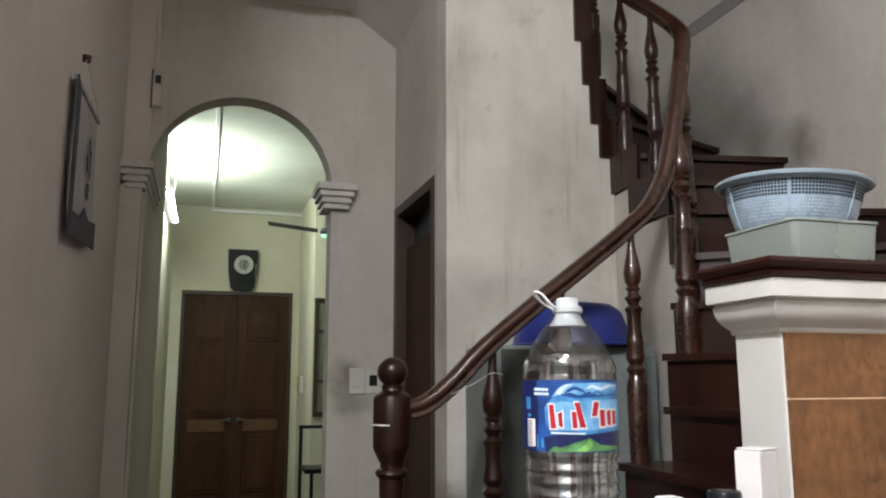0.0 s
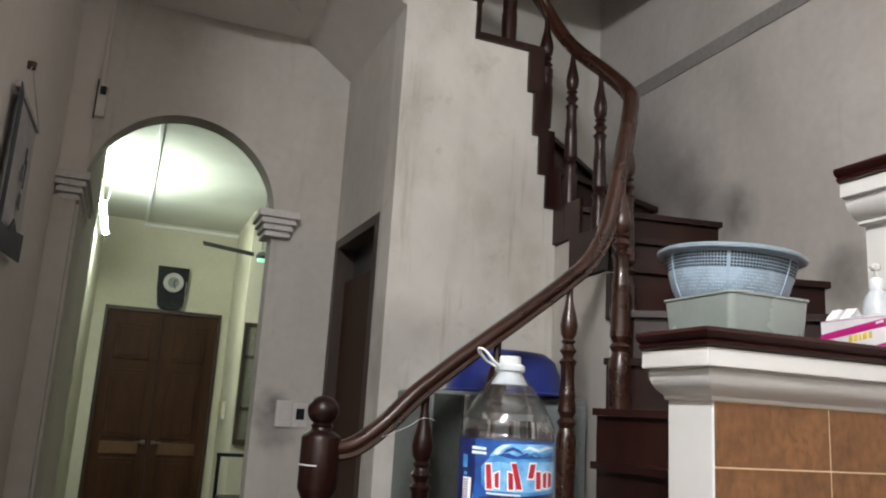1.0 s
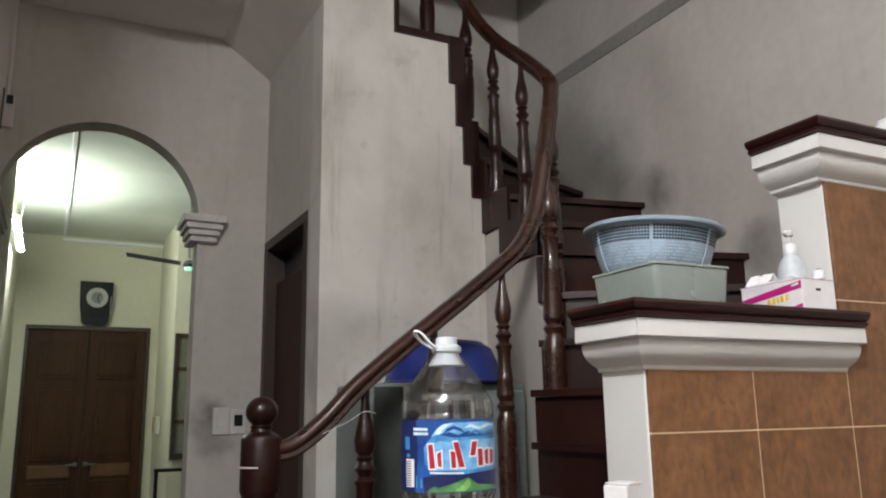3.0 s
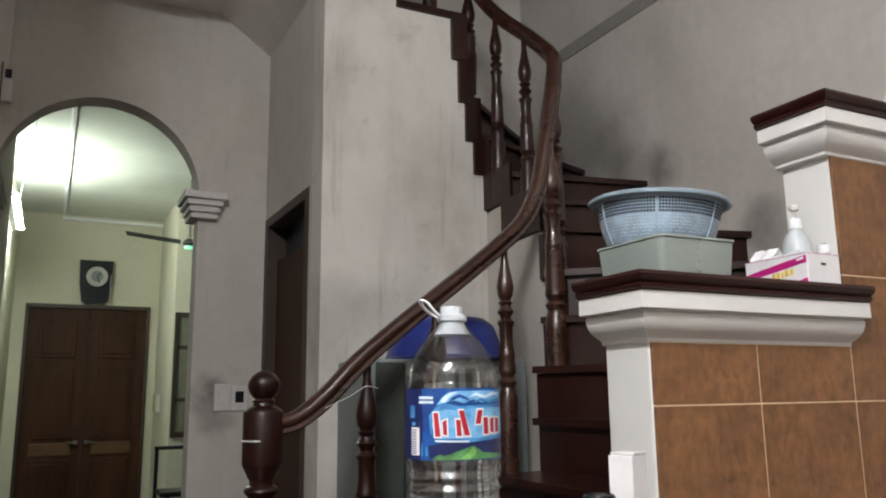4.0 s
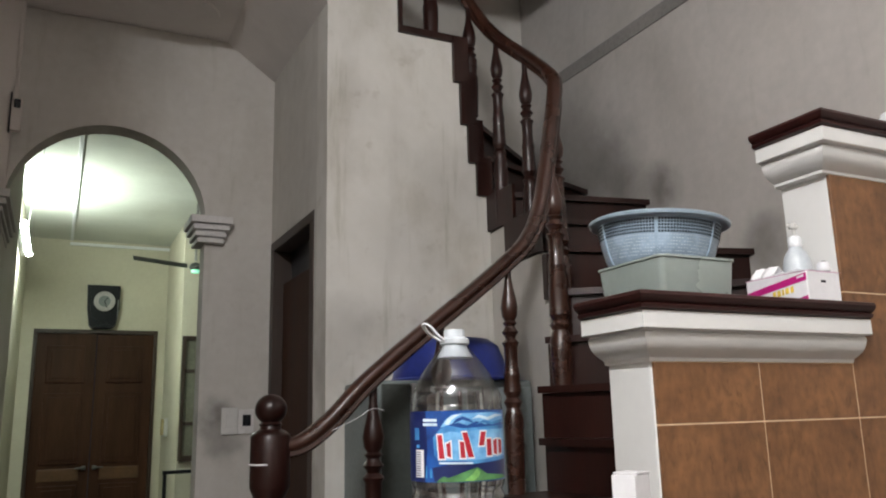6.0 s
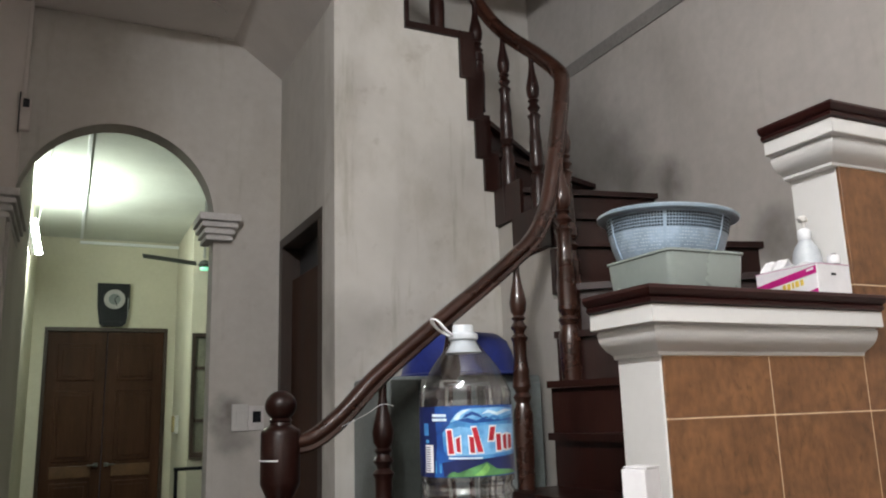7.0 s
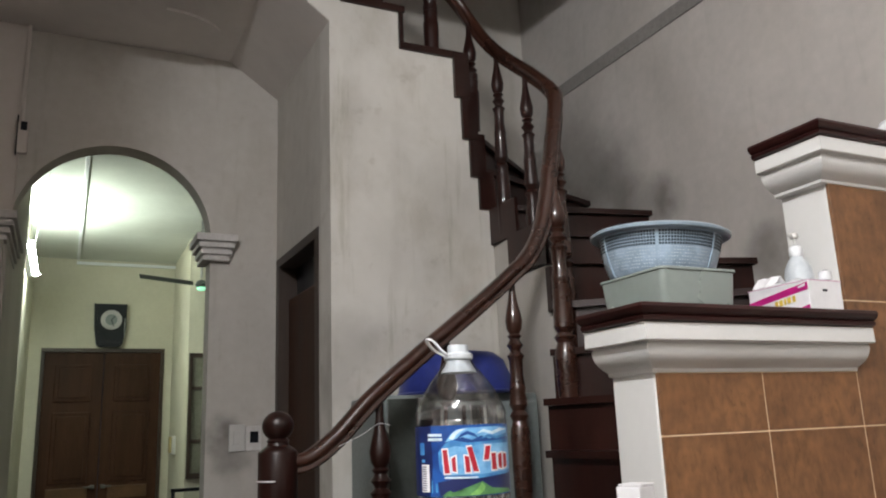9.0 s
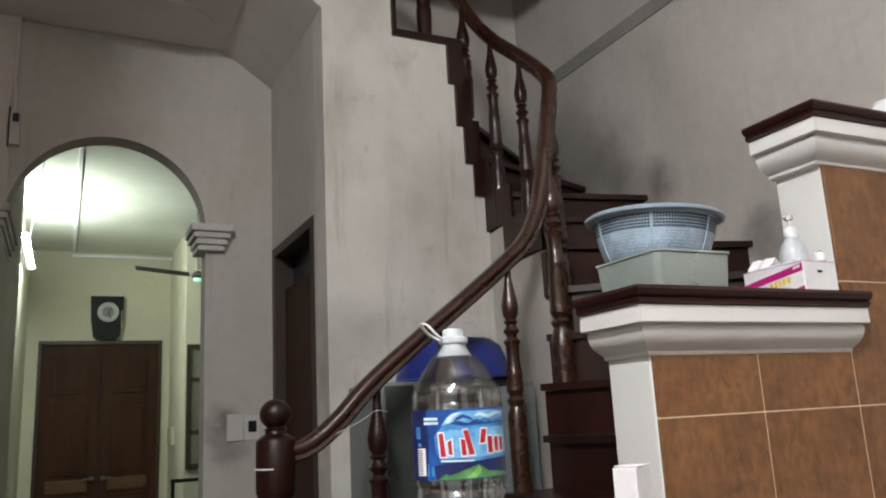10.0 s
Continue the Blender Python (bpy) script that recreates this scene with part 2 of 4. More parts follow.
LABEL_GREEN = mat("label_green", (0.09, 0.26, 0.09), 0.4, var=0.25, scale=40, bump=0)
LABEL_LIME = mat("label_lime", (0.20, 0.45, 0.12), 0.4, var=0.2, scale=60, bump=0)
BOTTLE = clear("clear_bottle_plastic", (0.96, 0.97, 0.975), 0.30, 0.09)
WATER = bpy.data.materials.new("clear_water")
WATER.use_nodes = True
for key, value in (("Base Color", (0.93, 0.96, 0.97, 1)), ("Roughness", 0.02), ("IOR", 1.33), ("Transmission Weight", 1.0)):
    WATER.node_tree.nodes["Principled BSDF"].inputs[key].default_value = value
TUBE_LIGHT = glow("lit_tube", (0.89, 1.0, 0.89), TUBE_HALL)
ROOM_TUBE = glow("lit_room_tube", (0.968, 0.968, 0.985), TUBE_ROOM)
GREEN_LED = glow("green_indicator", (0.2, 1.0, 0.55), 1.2)


# ---------------------------------------------------------------- mesh helpers
def part(name, bm, material, parent=None, label="", smooth=False):
    """Link a bmesh as one mesh object, under a thing or a part where one is given."""
    me = bpy.data.meshes.new(name)
    bmesh.ops.recalc_face_normals(bm, faces=bm.faces)
    bm.to_mesh(me)
    bm.free()
    me.materials.append(material)
    if smooth:
        me.shade_smooth()
        me.set_sharp_from_angle(angle=radians(38))
    ob = new(name, me)
    if parent:
        ob.parent = parent
    if label:
        ob["label"] = label
    return ob


def thing(name, label, category, loc=(0, 0, 0), group="", kind=""):
    e = new(name)
    e.empty_display_size = 0.05
    e.location = loc
    return tagged(e, label, category, group, kind)


def structure(name, bm, material, label="", category="", smooth=False):
    return tagged(part(name, bm, material, smooth=smooth), label, category, "", "structure")


def box(x0, x1, y0, y1, z0, z1, bevel=0.0, seg=2):
    bm = bmesh.new()
    bmesh.ops.create_cube(bm, size=1)
    for v in bm.verts:
        v.co = Vector((x0 + (v.co.x + 0.5) * (x1 - x0), y0 + (v.co.y + 0.5) * (y1 - y0), z0 + (v.co.z + 0.5) * (z1 - z0)))
    if bevel:
        bmesh.ops.bevel(bm, geom=list(bm.edges), offset=bevel, segments=seg, affect="EDGES", profile=0.5)
    return bm


def prism(points, axis, lo, hi, bevel=0.0):
    """A flat outline pushed from lo to hi along an axis; outline in the other two axes' order."""
    bm = bmesh.new()
    put = {"x": lambda a, b, c: (c, a, b), "y": lambda a, b, c: (a, c, b), "z": lambda a, b, c: (a, b, c)}[axis]
    low = [bm.verts.new(put(a, b, lo)) for a, b in points]
    high = [bm.verts.new(put(a, b, hi)) for a, b in points]
    k = len(points)
    for tri in tessellate_polygon([[Vector((a, b, 0)) for a, b in points]]):
        bm.faces.new([low[i] for i in tri])
        bm.faces.new([high[i] for i in reversed(tri)])
    for i in range(k):
        bm.faces.new((low[i], high[i], high[(i + 1) % k], low[(i + 1) % k]))
    if bevel:
        bmesh.ops.bevel(bm, geom=[e for e in bm.edges if e.calc_face_angle(0) > 0.5], offset=bevel, segments=2, affect="EDGES", profile=0.5)
    return bm


def lathe(profile, n=24, close=True):
    """Turn (radius, height) pairs round z."""
    bm = bmesh.new()
    rings = []
    for r, z in profile:
        if r < 1e-5:
            rings.append([bm.verts.new((0, 0, z))])
        else:
            rings.append([bm.verts.new((r * math.cos(2 * math.pi * i / n), r * math.sin(2 * math.pi * i / n), z)) for i in range(n)])
    for a, b in zip(rings, rings[1:]):
        for i in range(n):
            j = (i + 1) % n
            if len(a) == 1 and len(b) == 1:
                continue
            if len(a) == 1:
                bm.faces.new((a[0], b[i], b[j]))
            elif len(b) == 1:
                bm.faces.new((a[i], a[j], b[0]))
            else:
                bm.faces.new((a[i], a[j], b[j], b[i]))
    if close:
        for ring in (rings[0], rings[-1]):
            if len(ring) > 1:
                bm.faces.new(ring)
    return bm


def smooth_line(points, steps=8):
    """Catmull-Rom through the points."""
    p = [Vector(q) for q in points]
    p = [2 * p[0] - p[1]] + p + [2 * p[-1] - p[-2]]
    out = []
    for i in range(1, len(p) - 2):
        a, b, c, d = p[i - 1:i + 3]
        for s in range(steps):
            t = s / steps
            out.append(0.5 * ((2 * b) + (c - a) * t + (2 * a - 5 * b + 4 * c - d) * t * t + (3 * b - a - 3 * c + d) * t ** 3))
    return out + [p[-2]]


def sweep(line, outline, side=None):
    """Carry a cross-section (sideways, upwards) along a line. side: a fixed sideways direction per point, or None."""
    bm = bmesh.new()
    rings = []
    for i, p in enumerate(line):
        ahead = (line[min(i + 1, len(line) - 1)] - line[max(i - 1, 0)]).normalized()
        across = side(i, ahead) if side else ahead.cross(Vector((0, 0, 1))).normalized()
        across = (across - ahead * across.dot(ahead)).normalized()
        above = across.cross(ahead).normalized()
        rings.append([bm.verts.new(p + across * a + above * b) for a, b in outline])
    k = len(outline)
    for a, b in zip(rings, rings[1:]):
        for i in range(k):
            bm.faces.new((a[i], a[(i + 1) % k], b[(i + 1) % k], b[i]))
    bm.faces.new(rings[0])
    bm.faces.new(rings[-1][::-1])
    return bm


def tube(line, r, n=10):
    return sweep([Vector(p) for p in line], [(r * math.cos(2 * math.pi * i / n), r * math.sin(2 * math.pi * i / n)) for i in range(n)],
                 lambda i, a: a.cross(Vector((0, 0, 1))) if abs(a.z) < 0.95 else a.cross(Vector((0, 1, 0))))


def moved(bm, x=0, y=0, z=0, rz=0):
    bmesh.ops.transform(bm, matrix=pose(x, y, z, 0, 0, rz), verts=bm.verts)
    return bm


def merged(*bms):
    out = bmesh.new()
    for b in bms:
        me = bpy.data.meshes.new("tmp")
        b.to_mesh(me)
        b.free()
        out.from_mesh(me)
        bpy.data.meshes.remove(me)
    return out


# ---------------------------------------------------------------- setting
X_LEFT, X_RIGHT, Y_ARCH, Y_FRONT, X_SIDE, Y_REAR = -0.38, 2.45, 3.82, 2.92, 0.914, -3.2
TOP, X_FAR, Y_OPEN, HIGH = 5.4, -3.0, 1.4, 3.70
structure("floor", box(X_FAR - 0.2, 5.8, Y_REAR - 0.2, 9.2, FLOOR - 0.15, FLOOR), FLOOR_MAT, "brown tiled floor under the whole ground storey", "floor")
structure("wall_west", box(X_LEFT - 0.15, X_LEFT, Y_OPEN, 3.97, FLOOR, HIGH), PLASTER_SIDE, "long grey plastered side wall with faint stains", "wall")
STAIR_WOOD.node_tree.nodes["Principled BSDF"].inputs["Specular IOR Level"].default_value = 0.3
PLASTER_EAST = smudge(mat("stair_wall_plaster", (0.498, 0.468, 0.440), 0.85, var=0.05, scale=1.6, fine=22, bump=0.05, stain=0.5, grain=0.10),
                      [((X_RIGHT, 2.16, 1.885), 0.18, 0.6), ((X_RIGHT, 2.72, 2.245), 0.20, 0.7), ((X_RIGHT, 3.10, 2.47), 0.40, 0.65), ((X_RIGHT, 3.45, 2.7), 0.45, 0.5), ((X_RIGHT, 2.95, 2.33), 0.2, 0.5)])
PLASTER_ARCH = smudge(mat("arch_wall_plaster", (0.562, 0.536, 0.495), 0.85, var=0.05, scale=1.7, fine=22, bump=0.05, stain=0.45, grain=0.10),
                      [((0.675, Y_ARCH, 1.27), 0.13, 0.75), ((0.72, Y_ARCH, 1.14), 0.12, 0.5)])
blotches(PLASTER_EAST, 0.3)
blotches(PLASTER_ARCH, 0.5)
blotches(PLASTER, 0.4)
structure("wall_east", box(X_RIGHT, X_RIGHT + 0.15, Y_REAR, 3.97, FLOOR, TOP), PLASTER_EAST, "stained plastered wall beside the winding stairs", "wall")
structure("wall_far_west", box(X_FAR - 0.15, X_FAR, Y_REAR, Y_OPEN, FLOOR, HIGH), PLASTER, "plain plastered wall", "wall")
structure("wall_recess", box(X_FAR - 0.15, X_LEFT - 0.152, Y_OPEN, Y_OPEN + 0.15, FLOOR, HIGH), PLASTER, "plain plastered wall", "wall")
structure("wall_south", box(X_FAR - 0.15, X_RIGHT + 0.15, Y_REAR - 0.15, Y_REAR, FLOOR, TOP), PLASTER, "plain plastered rear wall", "wall")

# arch wall: an outline with a round-headed opening
AX, AZ, AR = 0.157, 2.19, 0.433
outline = [(X_LEFT, FLOOR), (AX - AR, FLOOR), (AX - AR, AZ)]
outline += [(AX - AR * math.cos(math.pi * i / 32), AZ + AR * math.sin(math.pi * i / 32)) for i in range(1, 32)]
outline += [(AX + AR, AZ), (AX + AR, FLOOR), (X_SIDE, FLOOR), (X_SIDE, CEIL + 0.1), (X_LEFT, CEIL + 0.1)]
structure("wall_arch", prism(outline, "y", Y_ARCH, Y_ARCH + 0.13), PLASTER_ARCH, "plastered wall with a round-headed arch opening", "wall")
structure("wall_stair_back", box(X_SIDE, X_RIGHT, Y_ARCH + 0.002, Y_ARCH + 0.13, FLOOR, TOP), PLASTER, "plastered wall behind the upper stairs", "wall")

DOOR_Y = 3.085
# wall with the small door, then the wall under the upper flight
structure("wall_store", merged(box(X_SIDE, X_SIDE + 0.13, Y_FRONT + 0.14, DOOR_Y, FLOOR, 2.99), box(X_SIDE, X_SIDE + 0.13, DOOR_Y, Y_ARCH, 2.10, 2.99)),
          PLASTER, "plastered wall over a narrow dark door", "wall")
NOTCH = [(1.650, 2.034), (1.597, 2.189), (1.559, 2.335), (1.526, 2.509), (1.495, 2.705), (1.232, 2.895), (0.962, 3.071), (0.692, 3.247)]
steps = []
for (x, z), (x2, z2) in zip(NOTCH, NOTCH[1:]):
    steps += [(x + 0.012, z + 0.012), (x + 0.012, z2 + 0.012)]
outline = [(X_SIDE, FLOOR), (1.662, FLOOR)] + steps + [(0.513, 3.259), (X_SIDE, 2.972)]
PLASTER_FRONT = smudge(mat("stained_limewash", (0.648, 0.627, 0.58), 0.85, var=0.06, scale=1.7, fine=14, bump=0.04, stain=0.6, grain=0.10, drips=0.22),
                       [((SX, Y_FRONT, SZ), SR, SS) for SX, SZ, SR, SS in ((0.93, 1.42, 0.24, 0.35), (1.02, 1.60, 0.18, 0.25), (1.40, 2.25, 0.28, 0.16), (1.03, 2.60, 0.16, 0.14), (1.24, 1.95, 0.25, 0.12), (1.62, 1.40, 0.30, 0.25), (1.25, 1.5, 0.3, 0.18))])
blotches(PLASTER_FRONT, 1.0)
structure("wall_under_stairs", prism(outline, "y", Y_FRONT, Y_FRONT + 0.14), PLASTER_FRONT, "pale plastered wall with a stepped edge under the upper stairs", "wall")
structure("wall_stair_core", prism([(2.40, FLOOR), (2.40, 1.64), (2.43, 1.64), (2.43, 1.84), (2.70, 1.84), (2.70, 2.02), (Y_FRONT, 2.02), (Y_FRONT, FLOOR)], "x", 1.60, 1.66),
          PLASTER, "narrow plastered wall closing the stair core", "wall")
core = bpy.data.objects["wall_stair_core"]
for v in core.data.vertices:
    v.co.x += (v.co.y - 2.40) * 0.115

# sloping soffit of the upper flight and the ceilings
structure("stair_soffit", prism([(X_SIDE + 0.13, 2.878), (X_SIDE, 2.97), (0.66, 3.152), (0.30, 3.42), (0.30, 3.50), (X_SIDE + 0.13, 2.96)], "y", Y_FRONT + 0.004, Y_ARCH),
          CEILING_MAT, "grey sloping soffit of the upper stairs", "soffit")
structure("ceiling", merged(box(X_LEFT, 0.665, 3.06, Y_ARCH, CEIL, CEIL + 0.12), box(X_FAR - 0.15, X_RIGHT, Y_REAR, 2.3, HIGH, HIGH + 0.12), box(X_LEFT - 0.15, 0.45, 2.3, Y_FRONT, HIGH, HIGH + 0.12)),
          CEILING_MAT, "grey painted ceiling with a stairwell opening", "ceiling")
# Added out of view: keeps the room lamp off the upper stair walls.
structure("stairwell_shade_beam", box(0.45, X_RIGHT, 2.2, 2.3, 3.53, HIGH), CEILING_MAT, "unseen beam added to shade the upper stairwell", "beam")
structure("wall_over_slab", box(X_LEFT, 0.45, Y_FRONT, 3.09, CEIL + 0.121, TOP), PLASTER, "plastered wall above the passage ceiling", "wall")
structure("ceiling_upper", box(X_LEFT - 0.2, X_RIGHT + 0.15, Y_REAR, 4.0, TOP, TOP + 0.1), CEILING_MAT, "ceiling of the storey above", "ceiling")
structure("wall_upper_west", box(X_LEFT - 0.2, X_LEFT - 0.05, Y_REAR, 4.0, HIGH + 0.12, TOP), PLASTER, "plastered wall of the storey above", "wall")
structure("wall_upper_arch", box(X_LEFT - 0.05, X_SIDE, Y_ARCH + 0.14, Y_ARCH + 0.25, CEIL + 0.12, TOP), PLASTER, "plastered wall of the storey above", "wall")
panel = [(X_LEFT, 3.06), (0.30, 3.06), (0.30, 3.38)] + [(0.30 + 0.28 * math.sin(a), 3.58 - 0.20 * math.cos(a)) for a in [math.pi * i / 20 for i in range(1, 18)]] + [(0.30, 3.76), (X_LEFT, 3.76)]
structure("ceiling_panel", prism(panel, "z", CEIL - 0.014, CEIL - 0.001), CEILING_MAT, "raised ceiling moulding with a rounded end", "moulding")
structure("wall_trim", box(X_RIGHT - 0.007, X_RIGHT - 0.001, 1.1, 3.55, 3.062, 3.138, 0.002), BAND, "grey plaster band along the stair wall", "moulding")

# boxed pier left of the arch, with the capitals
structure("pier", box(X_LEFT, AX - AR - 0.012, 3.74, Y_ARCH - 0.002, FLOOR, 2.13), PLASTER, "plastered pier beside the arch", "pier")
structure("pier_upper", box(X_LEFT, -0.262, 3.755, Y_ARCH - 0.002, 2.242, CEIL), PLASTER_SIDE, "boxed pipe chase above the pier", "pier")


def capital(name, x0, x1, y0, y1, z):
    """Three stepped bands that widen upwards."""
    e = thing(name, "grey plaster capital of stepped bands at the arch springing", "capital", ((x0 + x1) / 2, (y0 + y1) / 2, z))
    for nm, d, a, b in (("lower_band", 0.012, 0.0, 0.022), ("neck", 0.004, 0.022, 0.029), ("middle_band", 0.022, 0.029, 0.052), ("upper_neck", 0.016, 0.052, 0.060), ("upper_band", 0.034, 0.060, 0.084), ("top_neck", 0.028, 0.084, 0.090), ("top_band", 0.046, 0.090, 0.126)):
        p = part(nm, moved(box(x0 - d, x1 + d, y0 - d, y1 + d, z + a, z + b, 0.004), -e.location.x, -e.location.y, -e.location.z), TRIM_PAINT, e)
    return e


capital("capital", 0.560, 0.662, 3.79, 3.95, 2.084)
capital("capital", X_LEFT + 0.03, AX - AR - 0.01, 3.745, 4.38, 2.115)

# hall behind the arch
HX, HY, HZ, HALL_E = -0.36, 8.925, 3.14, 5.6
structure("hall_wall_passage", box(-0.50, AX - AR - 0.004, 3.955, 5.45, FLOOR, HZ), PLASTER_SIDE, "plastered wall of the short passage behind the arch", "wall")
structure("hall_wall_west", box(HX - 0.14, HX, 5.45, HY, FLOOR, HZ), PLASTER_HALL, "unseen cream plastered wall closing the widened hall lit by a tube lamp", "wall")
structure("hall_wall_north", merged(box(HX - 0.14, -0.245, HY, HY + 0.12, FLOOR, HZ), box(0.94, 1.02, HY, HY + 0.12, FLOOR, HZ), box(-0.245, 0.94, HY, HY + 0.12, 2.20, HZ)),
          PLASTER_HALL, "cream plastered end wall over a double door", "wall")
structure("hall_wall_return", box(1.02, 1.14, 7.82, HY + 0.12, FLOOR, HZ), PLASTER_HALL, "unseen cream plastered wall closing the widened hall return", "wall")
structure("hall_wall_window", box(1.02, HALL_E, 7.70, 7.82, FLOOR, HZ), PLASTER_HALL, "unseen cream plastered wall closing the widened hall with a dark framed window", "wall")
# Unseen hall end, set far out so less light bounces onto the doors.
structure("hall_wall_east", box(HALL_E, HALL_E + 0.12, 3.955, 7.82, FLOOR, HZ), PLASTER_HALL, "unseen cream plastered wall closing the widened hall", "wall")
structure("hall_wall_south", box(2.602, HALL_E, 3.84, 3.955, FLOOR, HZ), PLASTER_HALL, "unseen cream plastered wall closing the widened hall", "wall")
structure("hall_ceiling", box(HX - 0.14, HALL_E + 0.12, 3.955, HY + 0.12, HZ, HZ + 0.1), CEILING_HALL, "white painted hall ceiling with dull patches", "ceiling")


# ---------------------------------------------------------------- stairs
RISE = 0.176
stairs = thing("staircase", "dark varnished mahogany winding staircase with closed risers", "staircase", (1.6, 2.35, FLOOR))
# nosing lines, inner end to outer end, by tread height
NOSE = [(0.285, (0.52, 2.36), (0.52, 1.42)), (0.461, (0.72, 2.36), (0.72, 1.42)), (0.637, (0.92, 2.36), (0.92, 1.42)), (0.813, (1.12, 2.36), (1.12, 1.42)),
        (0.989, (1.32, 2.36), (1.32, 1.42)), (1.165, (1.50, 2.36), (1.60, 1.42)), (1.341, (1.505, 2.36), (1.92, 1.42)), (1.517, (1.56, 2.38), (2.26, 1.42)),
        (1.693, (1.595, 2.40), (2.45, 1.72)), (1.869, (1.605, 2.43), (2.45, 2.20)), (2.045, (1.645, 2.70), (2.45, 2.49)), (2.221, (1.658, 2.926), (2.45, 2.78)),
        (2.397, (1.61, 2.926), (2.45, 3.25)), (2.573, (1.575, 2.926), (2.45, 3.63)), (2.749, (1.545, 2.926), (1.85, 3.82)), (2.925, (1.51, 2.926), (1.52, 3.82)),
        (3.101, (1.245, 2.926), (1.26, 3.82)), (3.277, (0.975, 2.926), (0.99, 3.82)), (3.453, (0.705, 2.926), (0.72, 3.82)), (3.629, (0.435, 2.926), (0.45, 3.82))]
for (z, a, b), (z2, c, d) in zip(NOSE, NOSE[1:]):
    a, b, c, d = (Vector((*p, 0)) for p in (a, b, c, d))
    lip = (b - a).cross(Vector((0, 0, 1))).normalized()
    if lip.dot((c + d) - (a + b)) > 0:
        lip = -lip
    corner = [Vector((X_RIGHT, 1.42, 0))] if b.x < 2.44 and abs(d.x - X_RIGHT) < 0.01 and b.y < 1.5 else []
    corner += [Vector((X_RIGHT, Y_ARCH, 0))] if abs(b.x - X_RIGHT) < 0.01 and d.y > 3.8 else []
    plan = [a, b] + corner + [d - lip * 0.03, c - lip * 0.03]
    slab = prism([(p.x - stairs.location.x, p.y - stairs.location.y) for p in plan], "z", z - 0.024 - FLOOR, z - FLOOR, 0.010)
    part("tread", slab, STAIR_WOOD, stairs, smooth=True)
    f = -lip * 0.028
    riser = [a + f, b + f, b + f * 1.9, a + f * 1.9]
    part("riser", prism([(p.x - stairs.location.x, p.y - stairs.location.y) for p in riser], "z", z - RISE - FLOOR, z - 0.025 - FLOOR), STAIR_WOOD, stairs)
# end boards on the open side of the winders
for x0, x1, y0, y1, z0, z1 in ((1.597, 1.612, 2.40, 2.43, 1.66, 1.83), (1.605, 1.62, 2.43, 2.71, 1.85, 2.02), (1.645, 1.66, 2.70, 2.918, 2.03, 2.19)):
    part("end_board", moved(box(x0, x1, y0, y1, z0, z1), -1.6, -2.35, -FLOOR), STAIR_WOOD, stairs)
for i, ((x, z), (x2, z2)) in enumerate(zip(NOTCH[:5], NOTCH[1:6])):
    part("end_board", moved(box(x, x + 0.075, Y_FRONT - 0.012 - 0.002 * i, Y_FRONT + 0.05 + 0.003 * i, z, z2 + 0.03), -1.6, -2.35, -FLOOR), STAIR_WOOD, stairs)
for (x, z), (x2, z2) in zip(NOTCH[5:], NOTCH[6:]):
    part("end_board", moved(box(x, x + 0.30, Y_FRONT - 0.014, Y_FRONT + 0.05, z, z + 0.034, 0.003), -1.6, -2.35, -FLOOR), STAIR_WOOD, stairs)
    part("end_board", moved(box(x, x + 0.022, Y_FRONT - 0.012, Y_FRONT + 0.05, z + 0.035, z2, 0.003), -1.6, -2.35, -FLOOR), STAIR_WOOD, stairs)


def baluster_profile(h, foot):
    """Turned spindle: square-ish foot zone, vase, rings and a slim neck."""
    top = [(0.0, h), (0.012, h), (0.012, h - 0.05), (0.017, h - 0.085), (0.026, h - 0.125), (0.031, h - 0.155), (0.027, h - 0.185), (0.018, h - 0.20), (0.026, h - 0.208), (0.018, h - 0.219),
           (0.020, h - 0.226), (0.030, h - 0.240), (0.020, h - 0.254), (0.018, h - 0.262), (0.031, h - 0.276), (0.024, h - 0.292), (0.023, h - 0.34), (0.027, h - 0.38), (0.0285, h - 0.385), (0.0285, h - 0.395),
           (0.027, h - 0.40)]
    low = [(0.032, foot + 0.14), (0.022, foot + 0.12), (0.033, foot + 0.105), (0.024, foot + 0.085), (0.034, foot + 0.05), (0.034, foot), (0.030, 0.0), (0.0, 0.0)]
    return top + low


def baluster(x, y, z0, z1, k=1.0, extra=0, foot=0.0):
    h = z1 - z0
    e = thing("baluster", "turned dark mahogany stair baluster", "baluster", (x, y, z0), "balusters of the staircase")
    wooden = RAIL_WOOD if extra else STAIR_WOOD
    rings = [(r * k, z) for r, z in baluster_profile(h, foot or min(0.22, h * 0.25))]
    part("spindle", lathe(rings[:22], 20), wooden, e, smooth=True)
    part("foot", lathe(rings[21:], 20), wooden, e, smooth=True)
    return e


baluster(0.885, 2.34, 0.637, 1.345, 1.1)
baluster(1.125, 2.34, 0.813, 1.545, 1.1)
baluster(1.392, 2.34, 0.989, 1.765, 0.98, 1)
baluster(1.597, 2.335, 1.341, 2.16, 1.15, 1, 0.11)
baluster(1.662, 2.40, 1.517, 2.40, 1.1, 1)
baluster(1.69, 2.63, 1.869, 2.72, 0.92)
baluster(1.672, 2.83, 2.045, 2.915, 0.92)
baluster(1.605, 2.955, 2.573, 3.11, 1.05)
baluster(1.42, 2.975, 2.925, 3.36, 1.05)
baluster(1.15, 2.975, 3.101, 3.54, 1.05)

